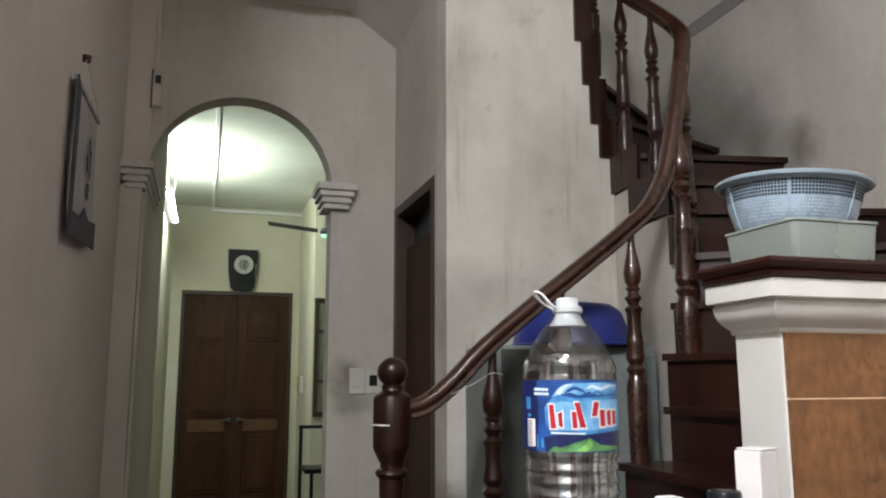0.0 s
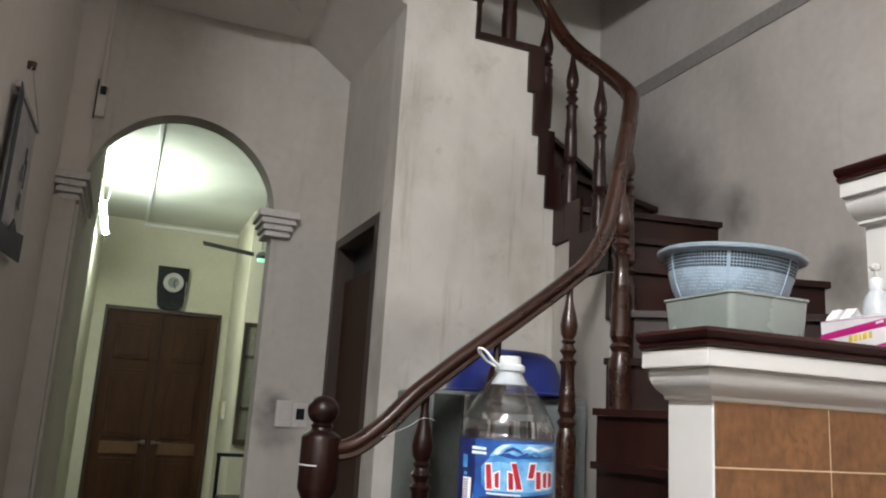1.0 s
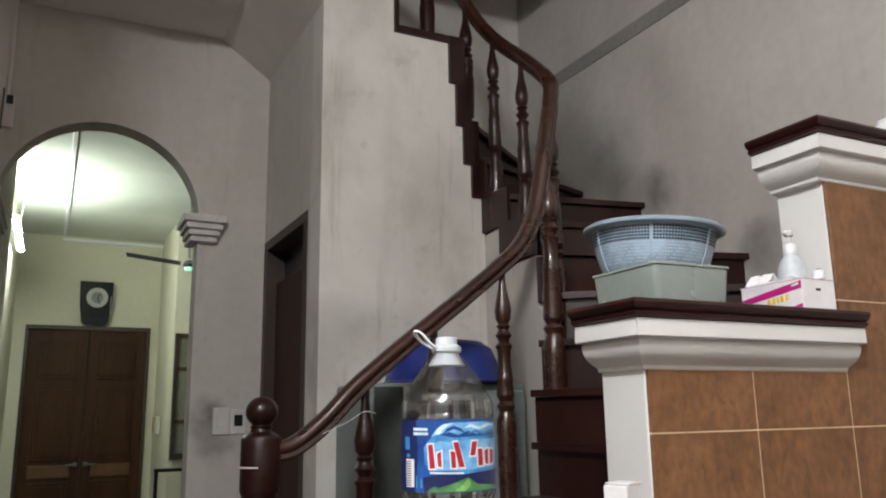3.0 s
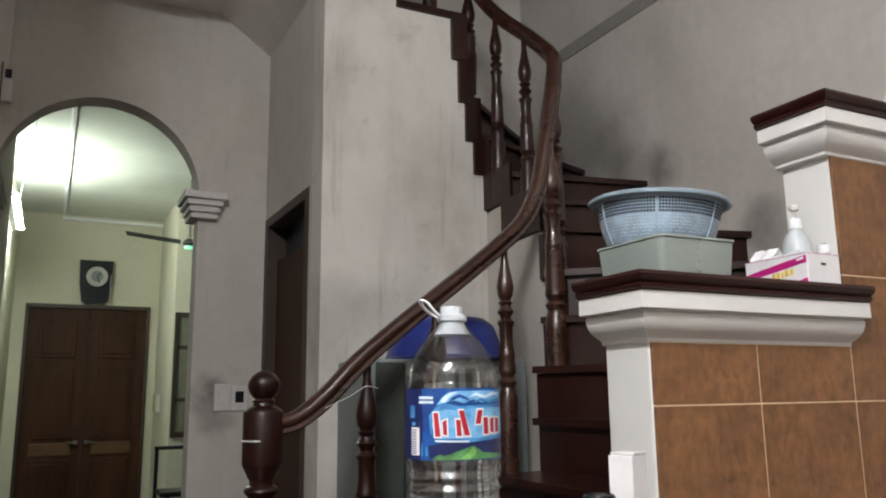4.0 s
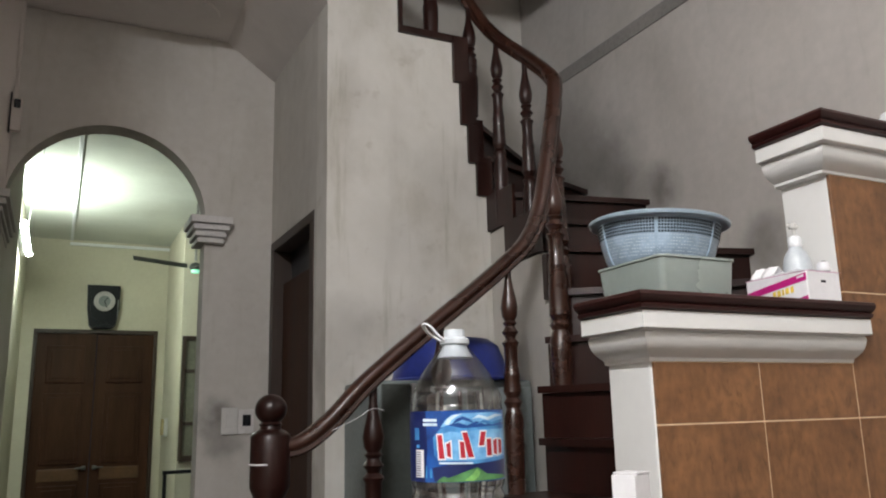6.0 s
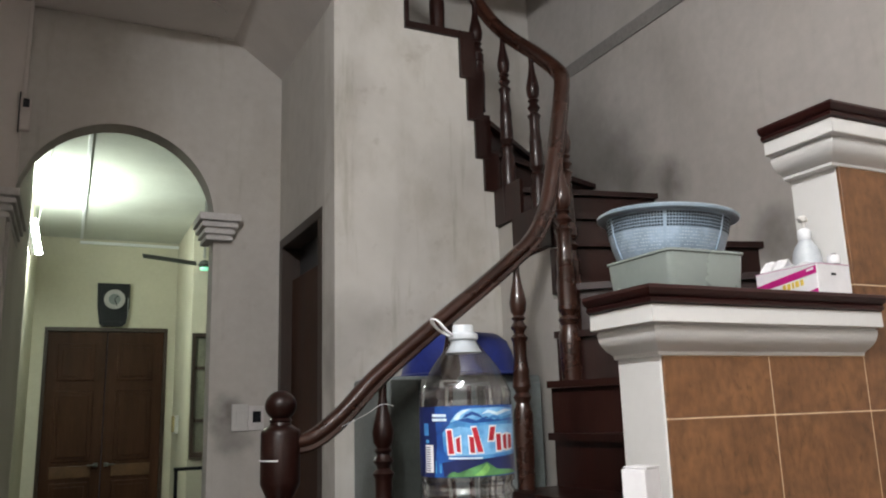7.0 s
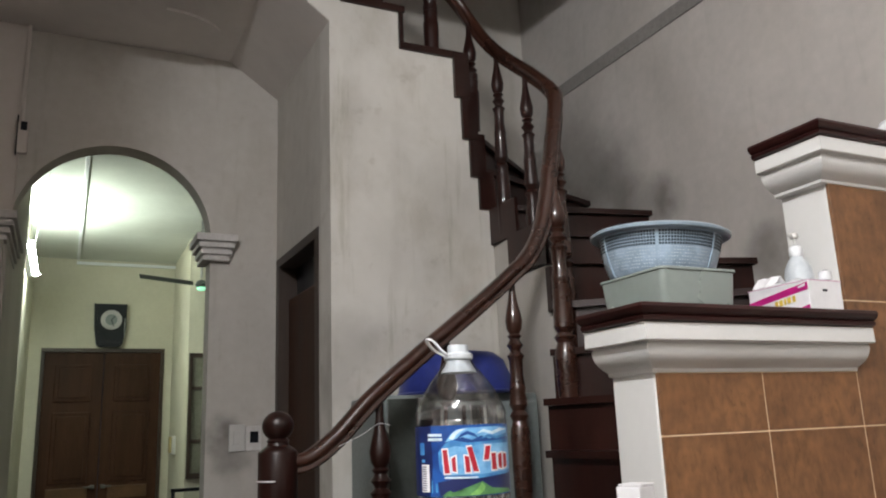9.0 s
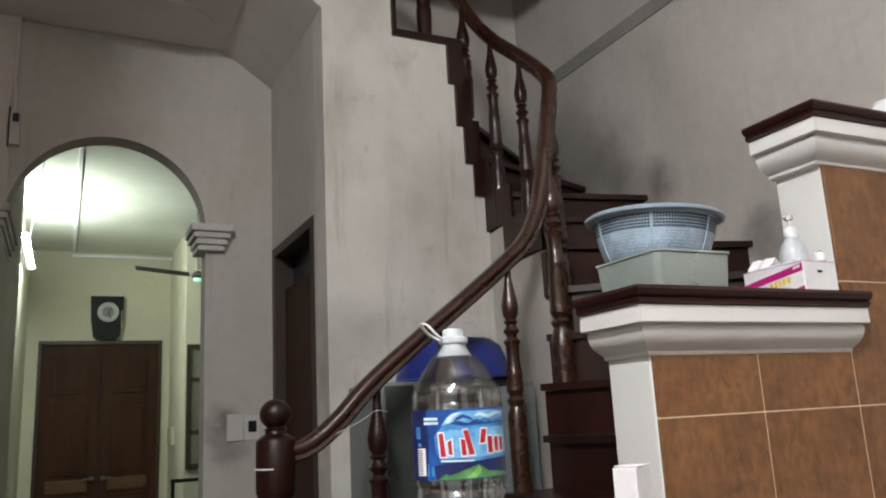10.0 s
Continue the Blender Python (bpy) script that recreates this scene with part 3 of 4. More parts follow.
newel = thing("newel_post", "stout turned mahogany newel post with a ball finial", "newel post", (0.563, 2.33, 0.28))
part("post", lathe([(0.0, 0.0), (0.052, 0.0), (0.052, 0.36), (0.055, 0.38), (0.044, 0.41), (0.040, 0.50), (0.036, 0.62), (0.037, 0.690), (0.046, 0.699), (0.049, 0.707), (0.046, 0.715), (0.035, 0.722), (0.034, 0.734), (0.041, 0.745)], 32), STAIR_WOOD, newel, smooth=True)
part("block", lathe([(0.041, 0.745), (0.047, 0.757), (0.056, 0.776), (0.0575, 0.782), (0.0575, 0.922), (0.054, 0.930), (0.042, 0.938), (0.032, 0.944), (0.030, 0.952), (0.034, 0.957), (0.028, 0.964)], 16), STAIR_WOOD, newel, "rounded block below the ball", True)
part("ball", moved(lathe([(0.046 * math.sin(math.pi * i / 14), -0.044 * math.cos(math.pi * i / 14)) for i in range(15)], 32, False), 0, 0, 1.0), STAIR_WOOD, newel, "round polished ball finial", True)
part("tape", tube([(0.0585 * math.cos(radians(a)), 0.0585 * math.sin(radians(a)), 0.846) for a in range(170, 251, 8)], 0.0024, 6), CARD, newel, "scrap of white tape")

RAIL = [(0.585, 2.33, 1.165), (0.66, 2.33, 1.180), (0.75, 2.33, 1.245), (0.861, 2.33, 1.355), (1.036, 2.33, 1.497), (1.243, 2.33, 1.655), (1.374, 2.33, 1.76), (1.47, 2.332, 1.85), (1.54, 2.337, 1.98),
        (1.59, 2.35, 2.16), (1.64, 2.37, 2.36), (1.675, 2.395, 2.485), (1.697, 2.45, 2.57), (1.702, 2.60, 2.71), (1.687, 2.80, 2.885), (1.655, 2.90, 3.01), (1.615, 2.965, 3.14), (1.52, 2.985, 3.27), (1.30, 2.985, 3.43), (1.0, 2.985, 3.62)]
oval = [(0.030, -0.006), (0.034, 0.004), (0.034, 0.014), (0.027, 0.026), (0.012, 0.033), (-0.012, 0.033), (-0.027, 0.026), (-0.034, 0.014), (-0.034, 0.004), (-0.030, -0.006), (-0.022, -0.012), (-0.025, -0.026), (-0.018, -0.033),
        (0.018, -0.033), (0.025, -0.026), (0.022, -0.012)]
oval = [(0.9 * a, 0.88 * b) for a, b in oval]
rail = thing("handrail", "curved polished mahogany handrail rising from the newel post", "handrail", (0.585, 2.33, 1.165))
run = [p - rail.location for p in smooth_line(RAIL, 8)]
for name, first, last in (("straight_rail", 0, 54), ("rail_bend", 54, 104), ("upper_rail", 104, len(run) - 1)):
    part(name, sweep(run[first:last + 1], oval, lambda i, a: Vector((a.y, -a.x, 0)) if a.x * a.x + a.y * a.y > 0.02 else Vector((0.2, -1, 0))), RAIL_WOOD, rail, smooth=True)

# ---------------------------------------------------------------- stepped partition beside the stairs
PX0, PX1, PY0, PY1 = 1.089, 1.699, 1.281, 1.42
partition = thing("partition_wall", "stepped low wall with white ends and brown tiles", "low wall", (PX0, PY0, FLOOR))


def local(bm):
    return moved(bm, -PX0, -PY0, -FLOOR)


part("low_body", local(box(PX0, PX1 + 0.02, PY0, PY1, FLOOR, 1.45, 0.004)), WHITE_PAINT, partition, "white painted wall end")
part("tall_body", local(box(PX1, X_RIGHT, PY0, PY1, FLOOR, 1.92, 0.004)), WHITE_PAINT, partition, "white painted wall end")
PROFILE = [(0.004, 0.0), (0.009, 0.002), (0.010, 0.009), (0.015, 0.012), (0.024, 0.017), (0.034, 0.024), (0.042, 0.032), (0.047, 0.041), (0.050, 0.050), (0.050, 0.057), (0.046, 0.0595), (0.046, 0.0615), (0.065, 0.062), (0.067, 0.064), (0.066, 0.098), (0.0, 0.098)]


def moulding(name, x0, x1, y0, y1, z, profile, material, right=True):
    """A mitred moulding round the front and the ends of a wall top."""
    bm = bmesh.new()
    rings = []
    for d, h in profile:
        xr = x1 + d if right else x1
        rings.append([bm.verts.new(p) for p in ((x0 - d, y1, z + h), (x0 - d, y0 - d, z + h), (xr, y0 - d, z + h), (xr, y1, z + h))])
    for a, b in zip(rings, rings[1:]):
        for i in range(4):
            bm.faces.new((a[i], a[(i + 1) % 4], b[(i + 1) % 4], b[i]))
    bm.faces.new(rings[0])
    bm.faces.new(rings[-1])
    return part(name, local(bm), material, partition, smooth=True)


SLAB = [(0.062, 0.0), (0.074, 0.004), (0.077, 0.011), (0.072, 0.015), (0.082, 0.021), (0.086, 0.030), (0.083, 0.037), (0.076, 0.039), (0.0, 0.039)]
moulding("cornice", PX0, PX1 + 0.002, PY0, PY1, 1.349, PROFILE, WHITE_PAINT, False)
moulding("coping", PX0, PX1 + 0.001, PY0, PY1, 1.447, SLAB, CAP_WOOD, False)
moulding("cornice", PX1 - 0.014, X_RIGHT - 0.005, PY0, PY1, 1.820, PROFILE, WHITE_PAINT, False)
moulding("coping", PX1 - 0.016, X_RIGHT - 0.005, PY0, PY1, 1.918, SLAB, CAP_WOOD, False)
part("grout_bed", local(box(PX0 + 0.004, X_RIGHT - 0.01, PY0 - 0.0064, PY0 + 0.01, FLOOR + 0.01, 1.352)), GROUT, partition, "pale tile joints")
part("grout_bed", local(box(PX1 + 0.002, X_RIGHT - 0.01, PY0 - 0.0065, PY0 + 0.01, 1.352, 1.826)), GROUT, partition, "pale tile joints")

# ---------------------------------------------------------------- things on the partition
TOPZ = 1.487
tub = thing("food_tub", "frosted greenish plastic tub on the dark coping", "tub", (1.190, 1.328, TOPZ))


def tub_shape(w, d, h, wall, rim=False):
    bm = bmesh.new()
    rings = []
    body = ((0.93, 0.0), (0.95, 0.006), (1.0, h - 0.006), (1.0 - wall, h - 0.006), (0.9 - wall, 0.01))
    lip = ((1.0, h - 0.0055), (1.03, h - 0.005), (1.03, h), (1.0 - wall, h), (1.0 - wall, h - 0.0055), (1.0, h - 0.0055))
    for s, z in (lip if rim else body):
        ring = []
        for cx, cy, a0 in ((1, 1, 0), (-1, 1, 90), (-1, -1, 180), (1, -1, 270)):
            for k in range(5):
                a = radians(a0 + 90 * k / 4)
                ring.append(bm.verts.new((s * (cx * (w / 2 - 0.016) + 0.016 * math.cos(a)), s * (cy * (d / 2 - 0.016) + 0.016 * math.sin(a)), z)))
        rings.append(ring)
    n = len(rings[0])
    for a, b in zip(rings, rings[1:]):
        for i in range(n):
            bm.faces.new((a[i], a[(i + 1) % n], b[(i + 1) % n], b[i]))
    if not rim:
        bm.faces.new(rings[0])
        bm.faces.new(rings[-1])
    return bm


part("body", tub_shape(0.207, 0.212, 0.079, 0.02), TUB, tub, smooth=True)
part("rim", tub_shape(0.207, 0.212, 0.079, 0.02, True), TUB, tub, "rolled frosted rim", smooth=True)

bowl = thing("colander", "pale blue plastic colander standing in the tub", "colander", (1.195, 1.352, 1.549))
bowl.rotation_euler = Matrix.Rotation(radians(3.6), 3, Vector((0.67, 0.74, 0))).to_euler()
bowl.scale = (0.97, 0.97, 1.0)
prof = [(0.088, 0.0), (0.102, 0.004), (0.115, 0.018), (0.126, 0.043), (0.1335, 0.070), (0.138, 0.094), (0.141, 0.112)]
part("basin", lathe([(0.0, 0.0)] + prof + [(0.139, 0.112), (0.1305, 0.070), (0.123, 0.043), (0.111, 0.019), (0.0, 0.006)], 64, False), PALE_BLUE, bowl, smooth=True)
part("rim", lathe([(0.139, 0.106), (0.152, 0.104), (0.160, 0.108), (0.161, 0.113), (0.153, 0.118), (0.139, 0.117), (0.137, 0.112)], 64, False), RIM_BLUE, bowl, "grey-blue rolled rim", True)
HOLE = mat("hole_shade", (0.02, 0.03, 0.04), 0.9, var=0.05, scale=9, bump=0)
THIN = mat("thin_blue_plastic", (0.50, 0.60, 0.68), 0.4, var=0.15, scale=40, bump=0)
upper, lower = bmesh.new(), bmesh.new()
for i in range(132):
    if i % 22 == 0:
        continue
    a = 2 * math.pi * i / 132 + radians(227)
    for j in range(12):
        z = 0.026 + j * 0.0067
        if j < 6 and (i * 7 + j * 3) % 5 == 0:
            continue
        q = np.interp(z, [p[1] for p in prof], [p[0] for p in prof]) + 0.0007
        t, u = (0.0025, 0.0024) if j > 6 else (0.0017, 0.0010)
        bm = upper if j > 6 else lower
        bm.faces.new([bm.verts.new(((q + dz * 0.17) * math.cos(a) - dx * math.sin(a), (q + dz * 0.17) * math.sin(a) + dx * math.cos(a), z + dz)) for dx, dz in ((-t, -u), (t, -u), (t, u), (-t, u))])
# The basin is closed; flat dark squares give the shade inside its holes.
part("perforation", upper, HOLE, bowl, "rows of small dark squares for shaded holes")["kind"] = "stuff"
part("perforation", lower, THIN, bowl, "rows of thin pale slots")["kind"] = "stuff"
for i in range(6):
    a = 2 * math.pi * i / 6 + radians(227)
    pts = [Vector(((r + 0.001) * math.cos(a), (r + 0.001) * math.sin(a), z)) for r, z in prof[1:]]
    part("rib", sweep(pts, [(-0.002, -0.001), (0.002, -0.001), (0.002, 0.0015), (-0.002, 0.0015)], lambda i, d, a=a: Vector((-math.sin(a), math.cos(a), 0))), PALE_BLUE, bowl)

tissue = thing("tissue_box", "white and magenta cardboard tissue box with a tissue pulled up", "tissue box", (1.594, 1.333, TOPZ))
part("carton", box(-0.056, 0.056, -0.090, 0.090, 0.0, 0.074, 0.003), CARD, tissue)
part("print_stripe", prism([(-0.088, 0.052), (0.089, 0.028), (0.089, 0.042), (0.040, 0.050), (-0.088, 0.069)], "x", -0.0572, -0.0555), MAGENTA, tissue, "magenta printed stripe")
part("print_stripe", prism([(-0.088, 0.002), (-0.035, 0.002), (-0.048, 0.008), (-0.088, 0.016)], "x", -0.0572, -0.0555), MAGENTA, tissue, "magenta printed corner")
part("print_stripe", prism([(0.050, 0.008), (0.089, 0.004), (0.089, 0.014), (0.058, 0.016)], "x", -0.0572, -0.0555), MAGENTA, tissue, "magenta printed corner")
part("print_patch", prism([(-0.082, 0.060), (-0.062, 0.057), (-0.062, 0.062), (-0.082, 0.066)], "x", -0.0576, -0.0572), CARD, tissue, "pale oval in the stripe")
for a, b in ((-0.050, -0.042), (-0.037, -0.027), (-0.023, -0.017), (-0.013, -0.003), (0.001, 0.010)):
    part("print_bar", prism([(a, 0.022 - a * 0.12), (b, 0.022 - b * 0.12), (b, 0.036 - b * 0.12), (a, 0.036 - a * 0.12)], "x", -0.0572, -0.0555), YELLOW, tissue, "yellow print")
for a, b, h in ((0.020, 0.048, 0.020), (0.016, 0.040, 0.013), (-0.034, 0.004, 0.012)):
    part("print_bar", prism([(a, h), (b, h - 0.003), (b, h + 0.001), (a, h + 0.004)], "x", -0.0572, -0.0555), LILAC, tissue, "lilac print")
part("edge_stripe", box(-0.0566, 0.0566, -0.0906, 0.0906, 0.0725, 0.0745), LILAC, tissue, "pink printed edge")
part("print_dot", box(-0.010, 0.006, -0.0915, -0.0895, 0.047, 0.053, 0.001), BLACK, tissue, "small black print")
wrap_top = bmesh.new()
bmesh.ops.create_grid(wrap_top, x_segments=16, y_segments=18, size=0.5)
for v in wrap_top.verts:
    a, b = v.co.x, v.co.y
    rise = max(0.0, 1 - (2.02 * a) ** 4) * max(0.0, 1 - (2.02 * b) ** 4)
    v.co = Vector((a * 0.108, b * 0.176, 0.0745 + rise * (0.006 + 0.010 * max(0.0, noise.noise(Vector((a * 6, b * 7, 2.0))) + 0.35))))
part("wrapper", wrap_top, CLOUDY, tissue, "crumpled clear wrapper", True)
sheet = bmesh.new()
bmesh.ops.create_grid(sheet, x_segments=12, y_segments=12, size=0.5)
for v in sheet.verts:
    a, b = v.co.x, v.co.y
    v.co = Vector((-0.020 + a * 0.05 + 0.006 * math.sin(b * 9), 0.050 + b * 0.060, 0.079 + 0.026 * (0.5 - abs(a)) * 2 + 0.004 * noise.noise(Vector((a * 5, b * 5, 0)))))
bmesh.ops.solidify(sheet, geom=list(sheet.faces), thickness=0.0008)
part("tissue", sheet, CARD, tissue, "white tissue sheet", True)
cap = lathe([(0.0, 0.0), (0.014, 0.0), (0.015, 0.003), (0.015, 0.018), (0.012, 0.022), (0.0, 0.023)], 24, False)
part("round_cap", moved(cap, 0.036, -0.066, 0.080), CLOUDY, tissue, "round cap under the wrapper", True)
part("cap_print", moved(lathe([(0.0, 0.0), (0.006, 0.0), (0.006, 0.0012), (0.0, 0.0012)], 14, False), 0.036, -0.068, 0.1032), BLACK, tissue)

pump = thing("pump_bottle", "small white pump bottle standing on the tissue box", "pump bottle", (1.630, 1.340, TOPZ + 0.0765))
part("body", lathe([(0.0, 0.0), (0.033, 0.0), (0.0345, 0.004), (0.034, 0.030), (0.031, 0.046), (0.025, 0.060), (0.018, 0.070), (0.014, 0.077)], 32), MILKY, pump, "translucent milky body", smooth=True)
part("collar", lathe([(0.0, 0.077), (0.0155, 0.077), (0.0165, 0.080), (0.0165, 0.097), (0.013, 0.103), (0.007, 0.106), (0.0, 0.106)], 24, False), WHITE_PLASTIC, pump, smooth=True)
part("stem", lathe([(0.0, 0.106), (0.0042, 0.106), (0.0042, 0.124), (0.0, 0.124)], 14, False), OFF_WHITE, pump, smooth=True)
part("nozzle", merged(lathe([(0.0, 0.124), (0.0105, 0.124), (0.0115, 0.127), (0.0105, 0.136), (0.004, 0.140), (0.0, 0.140)], 18, False), box(-0.020, 0.0, -0.0045, 0.0045, 0.127, 0.135, 0.002)), OFF_WHITE, pump, "pale pump nozzle", True)

dish = thing("bowl", "white bowl turned over on the high coping", "bowl", (2.15, 1.36, 1.958))
part("shell", lathe([(0.105, 0.0), (0.107, 0.006), (0.098, 0.05), (0.075, 0.095), (0.045, 0.115), (0.045, 0.124), (0.0, 0.12)], 40, False), WHITE_PLASTIC, dish, smooth=True)

# ---------------------------------------------------------------- sideboard near the camera and what stands on it
SIDE = 1.0
board = thing("sideboard", "plain brown wooden sideboard in front of the low wall", "sideboard", (0.70, 1.02, FLOOR))
part("worktop", moved(box(-0.42, 0.36, -0.25, 0.235, SIDE - 0.03 - FLOOR, SIDE - FLOOR, 0.004)), DOOR_WOOD, board)
for a, b in ((-0.40, -0.03), (-0.02, 0.34)):
    part("cabinet_door", box(a, b, -0.24, -0.222, 0.08, SIDE - 0.05 - FLOOR, 0.004), DOOR_WOOD, board)
part("body", box(-0.40, 0.34, -0.22, 0.22, 0.0, SIDE - 0.031 - FLOOR, 0.003), DOOR_WOOD, board)

BX, BY, BR = 0.585, 1.175, 0.0748
bottle = thing("water_bottle", "large clear plastic water bottle with a blue label and white cap", "water bottle", (BX, BY, SIDE))
shape = [(0.0, 0.004), (0.054, 0.0), (0.070, 0.006), (BR, 0.02)]
z = 0.03
for i in range(49):
    shape.append((BR - 0.0022 + 0.0022 * math.cos(2 * math.pi * i / 8), z + 0.0024 * i))
shape += [(BR, 0.150), (BR, 0.264), (BR - 0.0015, 0.268), (BR, 0.272), (BR, 0.279), (BR + 0.0008, 0.281), (BR - 0.001, 0.283), (0.0725, 0.287), (0.067, 0.2975), (0.0668, 0.2995), (0.0645, 0.301), (0.0575, 0.317), (0.047, 0.332), (0.0365, 0.345), (0.027, 0.357), (0.0215, 0.366)]
part("body", lathe(shape, 56, False), BOTTLE, bottle, "clear ribbed plastic", True)
part("water", lathe([(0.0, 0.006), (0.052, 0.003), (0.068, 0.010), (0.072, 0.03), (0.0685, 0.06), (0.072, 0.10), (0.0685, 0.13), (0.0733, 0.150), (0.0733, 0.262), (0.072, 0.280), (0.0705, 0.289), (0.0, 0.289)], 48, False), WATER, bottle, "clear water", True)
part("neck", lathe([(0.0305, 0.345), (0.0255, 0.353), (0.0212, 0.361), (0.0198, 0.3665)], 40, False), MILKY, bottle, "milky neck sleeve", True)
part("cap", lathe([(0.0, 0.366), (0.0225, 0.366), (0.0245, 0.368), (0.0245, 0.375), (0.0205, 0.378), (0.0178, 0.379), (0.0175, 0.388), (0.0165, 0.391), (0.0, 0.391)], 36, False), MILKY, bottle, "white screw cap", True)
part("handle", sweep(smooth_line([(-0.021, 0.004, 0.372), (-0.040, 0.006, 0.382), (-0.054, 0.004, 0.395), (-0.057, -0.006, 0.400), (-0.050, -0.012, 0.395), (-0.036, -0.012, 0.380), (-0.021, -0.006, 0.373)], 5),
                     [(-0.003, -0.0015), (0.003, -0.0015), (0.003, 0.0015), (-0.003, 0.0015)]), WHITE_PLASTIC, bottle, "white plastic carrying loop", True)

FACE = math.degrees(math.atan2(-BY, -BX))


def wrap(name, points, r, material, label=""):
    """An outline in (metres along the label from its middle, height) wrapped on the bottle."""
    bm = bmesh.new()
    f = bm.faces.new([bm.verts.new((u, 0, v)) for u, v in points])
    bmesh.ops.triangulate(bm, faces=[f])
    u0, u1 = min(p[0] for p in points), max(p[0] for p in points)
    cut = u0
    while cut < u1:
        cut += 0.006
        bmesh.ops.bisect_plane(bm, geom=list(bm.verts) + list(bm.edges) + list(bm.faces), plane_co=(cut, 0, 0), plane_no=(1, 0, 0))
    for v in bm.verts:
        a = radians(FACE) + v.co.x * 0.9 / BR
        v.co = Vector((r * math.cos(a), r * math.sin(a), v.co.z))
    return part(name, bm, material, sleeve, label)


sleeve = part("label_sleeve", lathe([(BR + 0.0008, 0.152), (BR + 0.0008, 0.259)], 72, False), LABEL_BLUE, bottle, "printed blue paper label", True)
R = BR + 0.0014
wrap("side_panel", [(-0.135, 0.152), (-0.062, 0.152), (-0.055, 0.20), (-0.058, 0.259), (-0.135, 0.259)], R, LABEL_NAVY, "dark blue panel")
wrap("deep_band", [(-0.0455, 0.1737), (-0.0174, 0.1781), (0.0253, 0.1761), (0.0608, 0.1801), (0.111, 0.1837), (0.111, 0.1547), (-0.042, 0.1533)], R + 0.0, LABEL_NAVY, "dark blue lower band")
wrap("sky_patch", [(-0.0429, 0.2189), (-0.0293, 0.2322), (-0.0174, 0.2373), (0.0096, 0.2322), (0.042, 0.2336), (0.1094, 0.2363), (0.1094, 0.1834), (0.0608, 0.1814), (0.0213, 0.1781), (-0.0293, 0.1801), (-0.0411, 0.1921)], R + 0.0002, LABEL_SKY, "light blue printed sky")
wrap("pale_patch", [(-0.0351, 0.2215), (-0.0135, 0.2276), (0.0077, 0.2256), (0.0377, 0.2302), (0.1079, 0.2296), (0.1079, 0.1888), (0.051, 0.1854), (0.0174, 0.1841), (-0.0293, 0.1848), (-0.0368, 0.2021)], R + 0.0004, LABEL_SKY2, "pale printed centre")
wrap("splash", [(-0.0293, 0.2336), (-0.0193, 0.2456), (-0.0096, 0.2523), (0.0057, 0.255), (0.0293, 0.255), (0.0608, 0.2557), (0.1028, 0.2536), (0.1079, 0.2389), (0.0718, 0.2416), (0.051, 0.2369), (0.0335, 0.2423), (0.0174, 0.2363), (0.0019, 0.2409), (-0.0115, 0.2383)], R + 0.0002, LABEL_SKY2, "pale printed splash of water")
wrap("wave", [(-0.0221, 0.2389), (-0.0154, 0.2473), (-0.005, 0.2526), (0.0081, 0.2536), (-0.0011, 0.2496), (-0.0096, 0.2443), (-0.0142, 0.2373)], R + 0.0006, LABEL_PALE, "pale printed wave")
wrap("wave", [(-0.0088, 0.2389), (-0.0011, 0.2463), (0.0096, 0.2503), (0.0213, 0.2463), (0.0293, 0.2389), (0.0193, 0.2423), (0.0096, 0.245), (0.0, 0.2416)], R + 0.0006, LABEL_BLUE, "dark printed wave")
wrap("wave", [(0.0253, 0.2456), (0.0377, 0.2523), (0.0558, 0.2483), (0.0748, 0.253), (0.1028, 0.2506), (0.078, 0.2483), (0.0568, 0.2436), (0.0385, 0.2476)], R + 0.0006, LABEL_PALE, "pale printed wave")
wrap("wave", [(0.0314, 0.2373), (0.0464, 0.2439), (0.0661, 0.2406), (0.0974, 0.245), (0.1028, 0.2416), (0.0661, 0.2363), (0.0464, 0.2396)], R + 0.0006, LABEL_SKY, "blue printed wave")
wrap("hill", [(-0.0377, 0.1526), (-0.0293, 0.1593), (-0.0229, 0.1613), (-0.0135, 0.1573), (-0.0011, 0.158), (0.0096, 0.1647), (0.0205, 0.1667), (0.0326, 0.1741), (0.042, 0.168), (0.051, 0.1633), (0.0718, 0.1613), (0.0974, 0.1593), (0.1079, 0.1547)], R + 0.0006, LABEL_GREEN, "green printed hill")
wrap("hill_light", [(0.0096, 0.1547), (0.0213, 0.162), (0.0326, 0.1727), (0.0377, 0.1654), (0.0343, 0.1593), (0.0253, 0.1536)], R + 0.0008, LABEL_LIME, "bright slope of the hill")
wrap("code_box", [(-0.0848, 0.2005), (-0.0629, 0.2005), (-0.0629, 0.159), (-0.0848, 0.159)], R + 0.0006, CARD, "white printed box")
for i in range(11):
    wrap("code_bar", [(-0.0850, 0.161 + i * 0.0035), (-0.0700, 0.161 + i * 0.0035), (-0.0700, 0.1625 + i * 0.0035), (-0.0850, 0.1625 + i * 0.0035)], R + 0.0008, LABEL_NAVY)
wrap("small_print", [(-0.064, 0.2476), (-0.0351, 0.247), (-0.0351, 0.2429), (-0.064, 0.2433)], R + 0.0006, LABEL_PALE, "small white print bar")
wrap("small_print", [(-0.064, 0.2409), (-0.0343, 0.2403), (-0.0343, 0.2363), (-0.064, 0.2366)], R + 0.0006, LABEL_PALE, "small white print bar")
wrap("small_print", [(-0.0318, 0.1821), (0.0253, 0.1814), (0.0253, 0.1787), (-0.0318, 0.1794)], R + 0.0008, LABEL_PALE, "small white print bar")
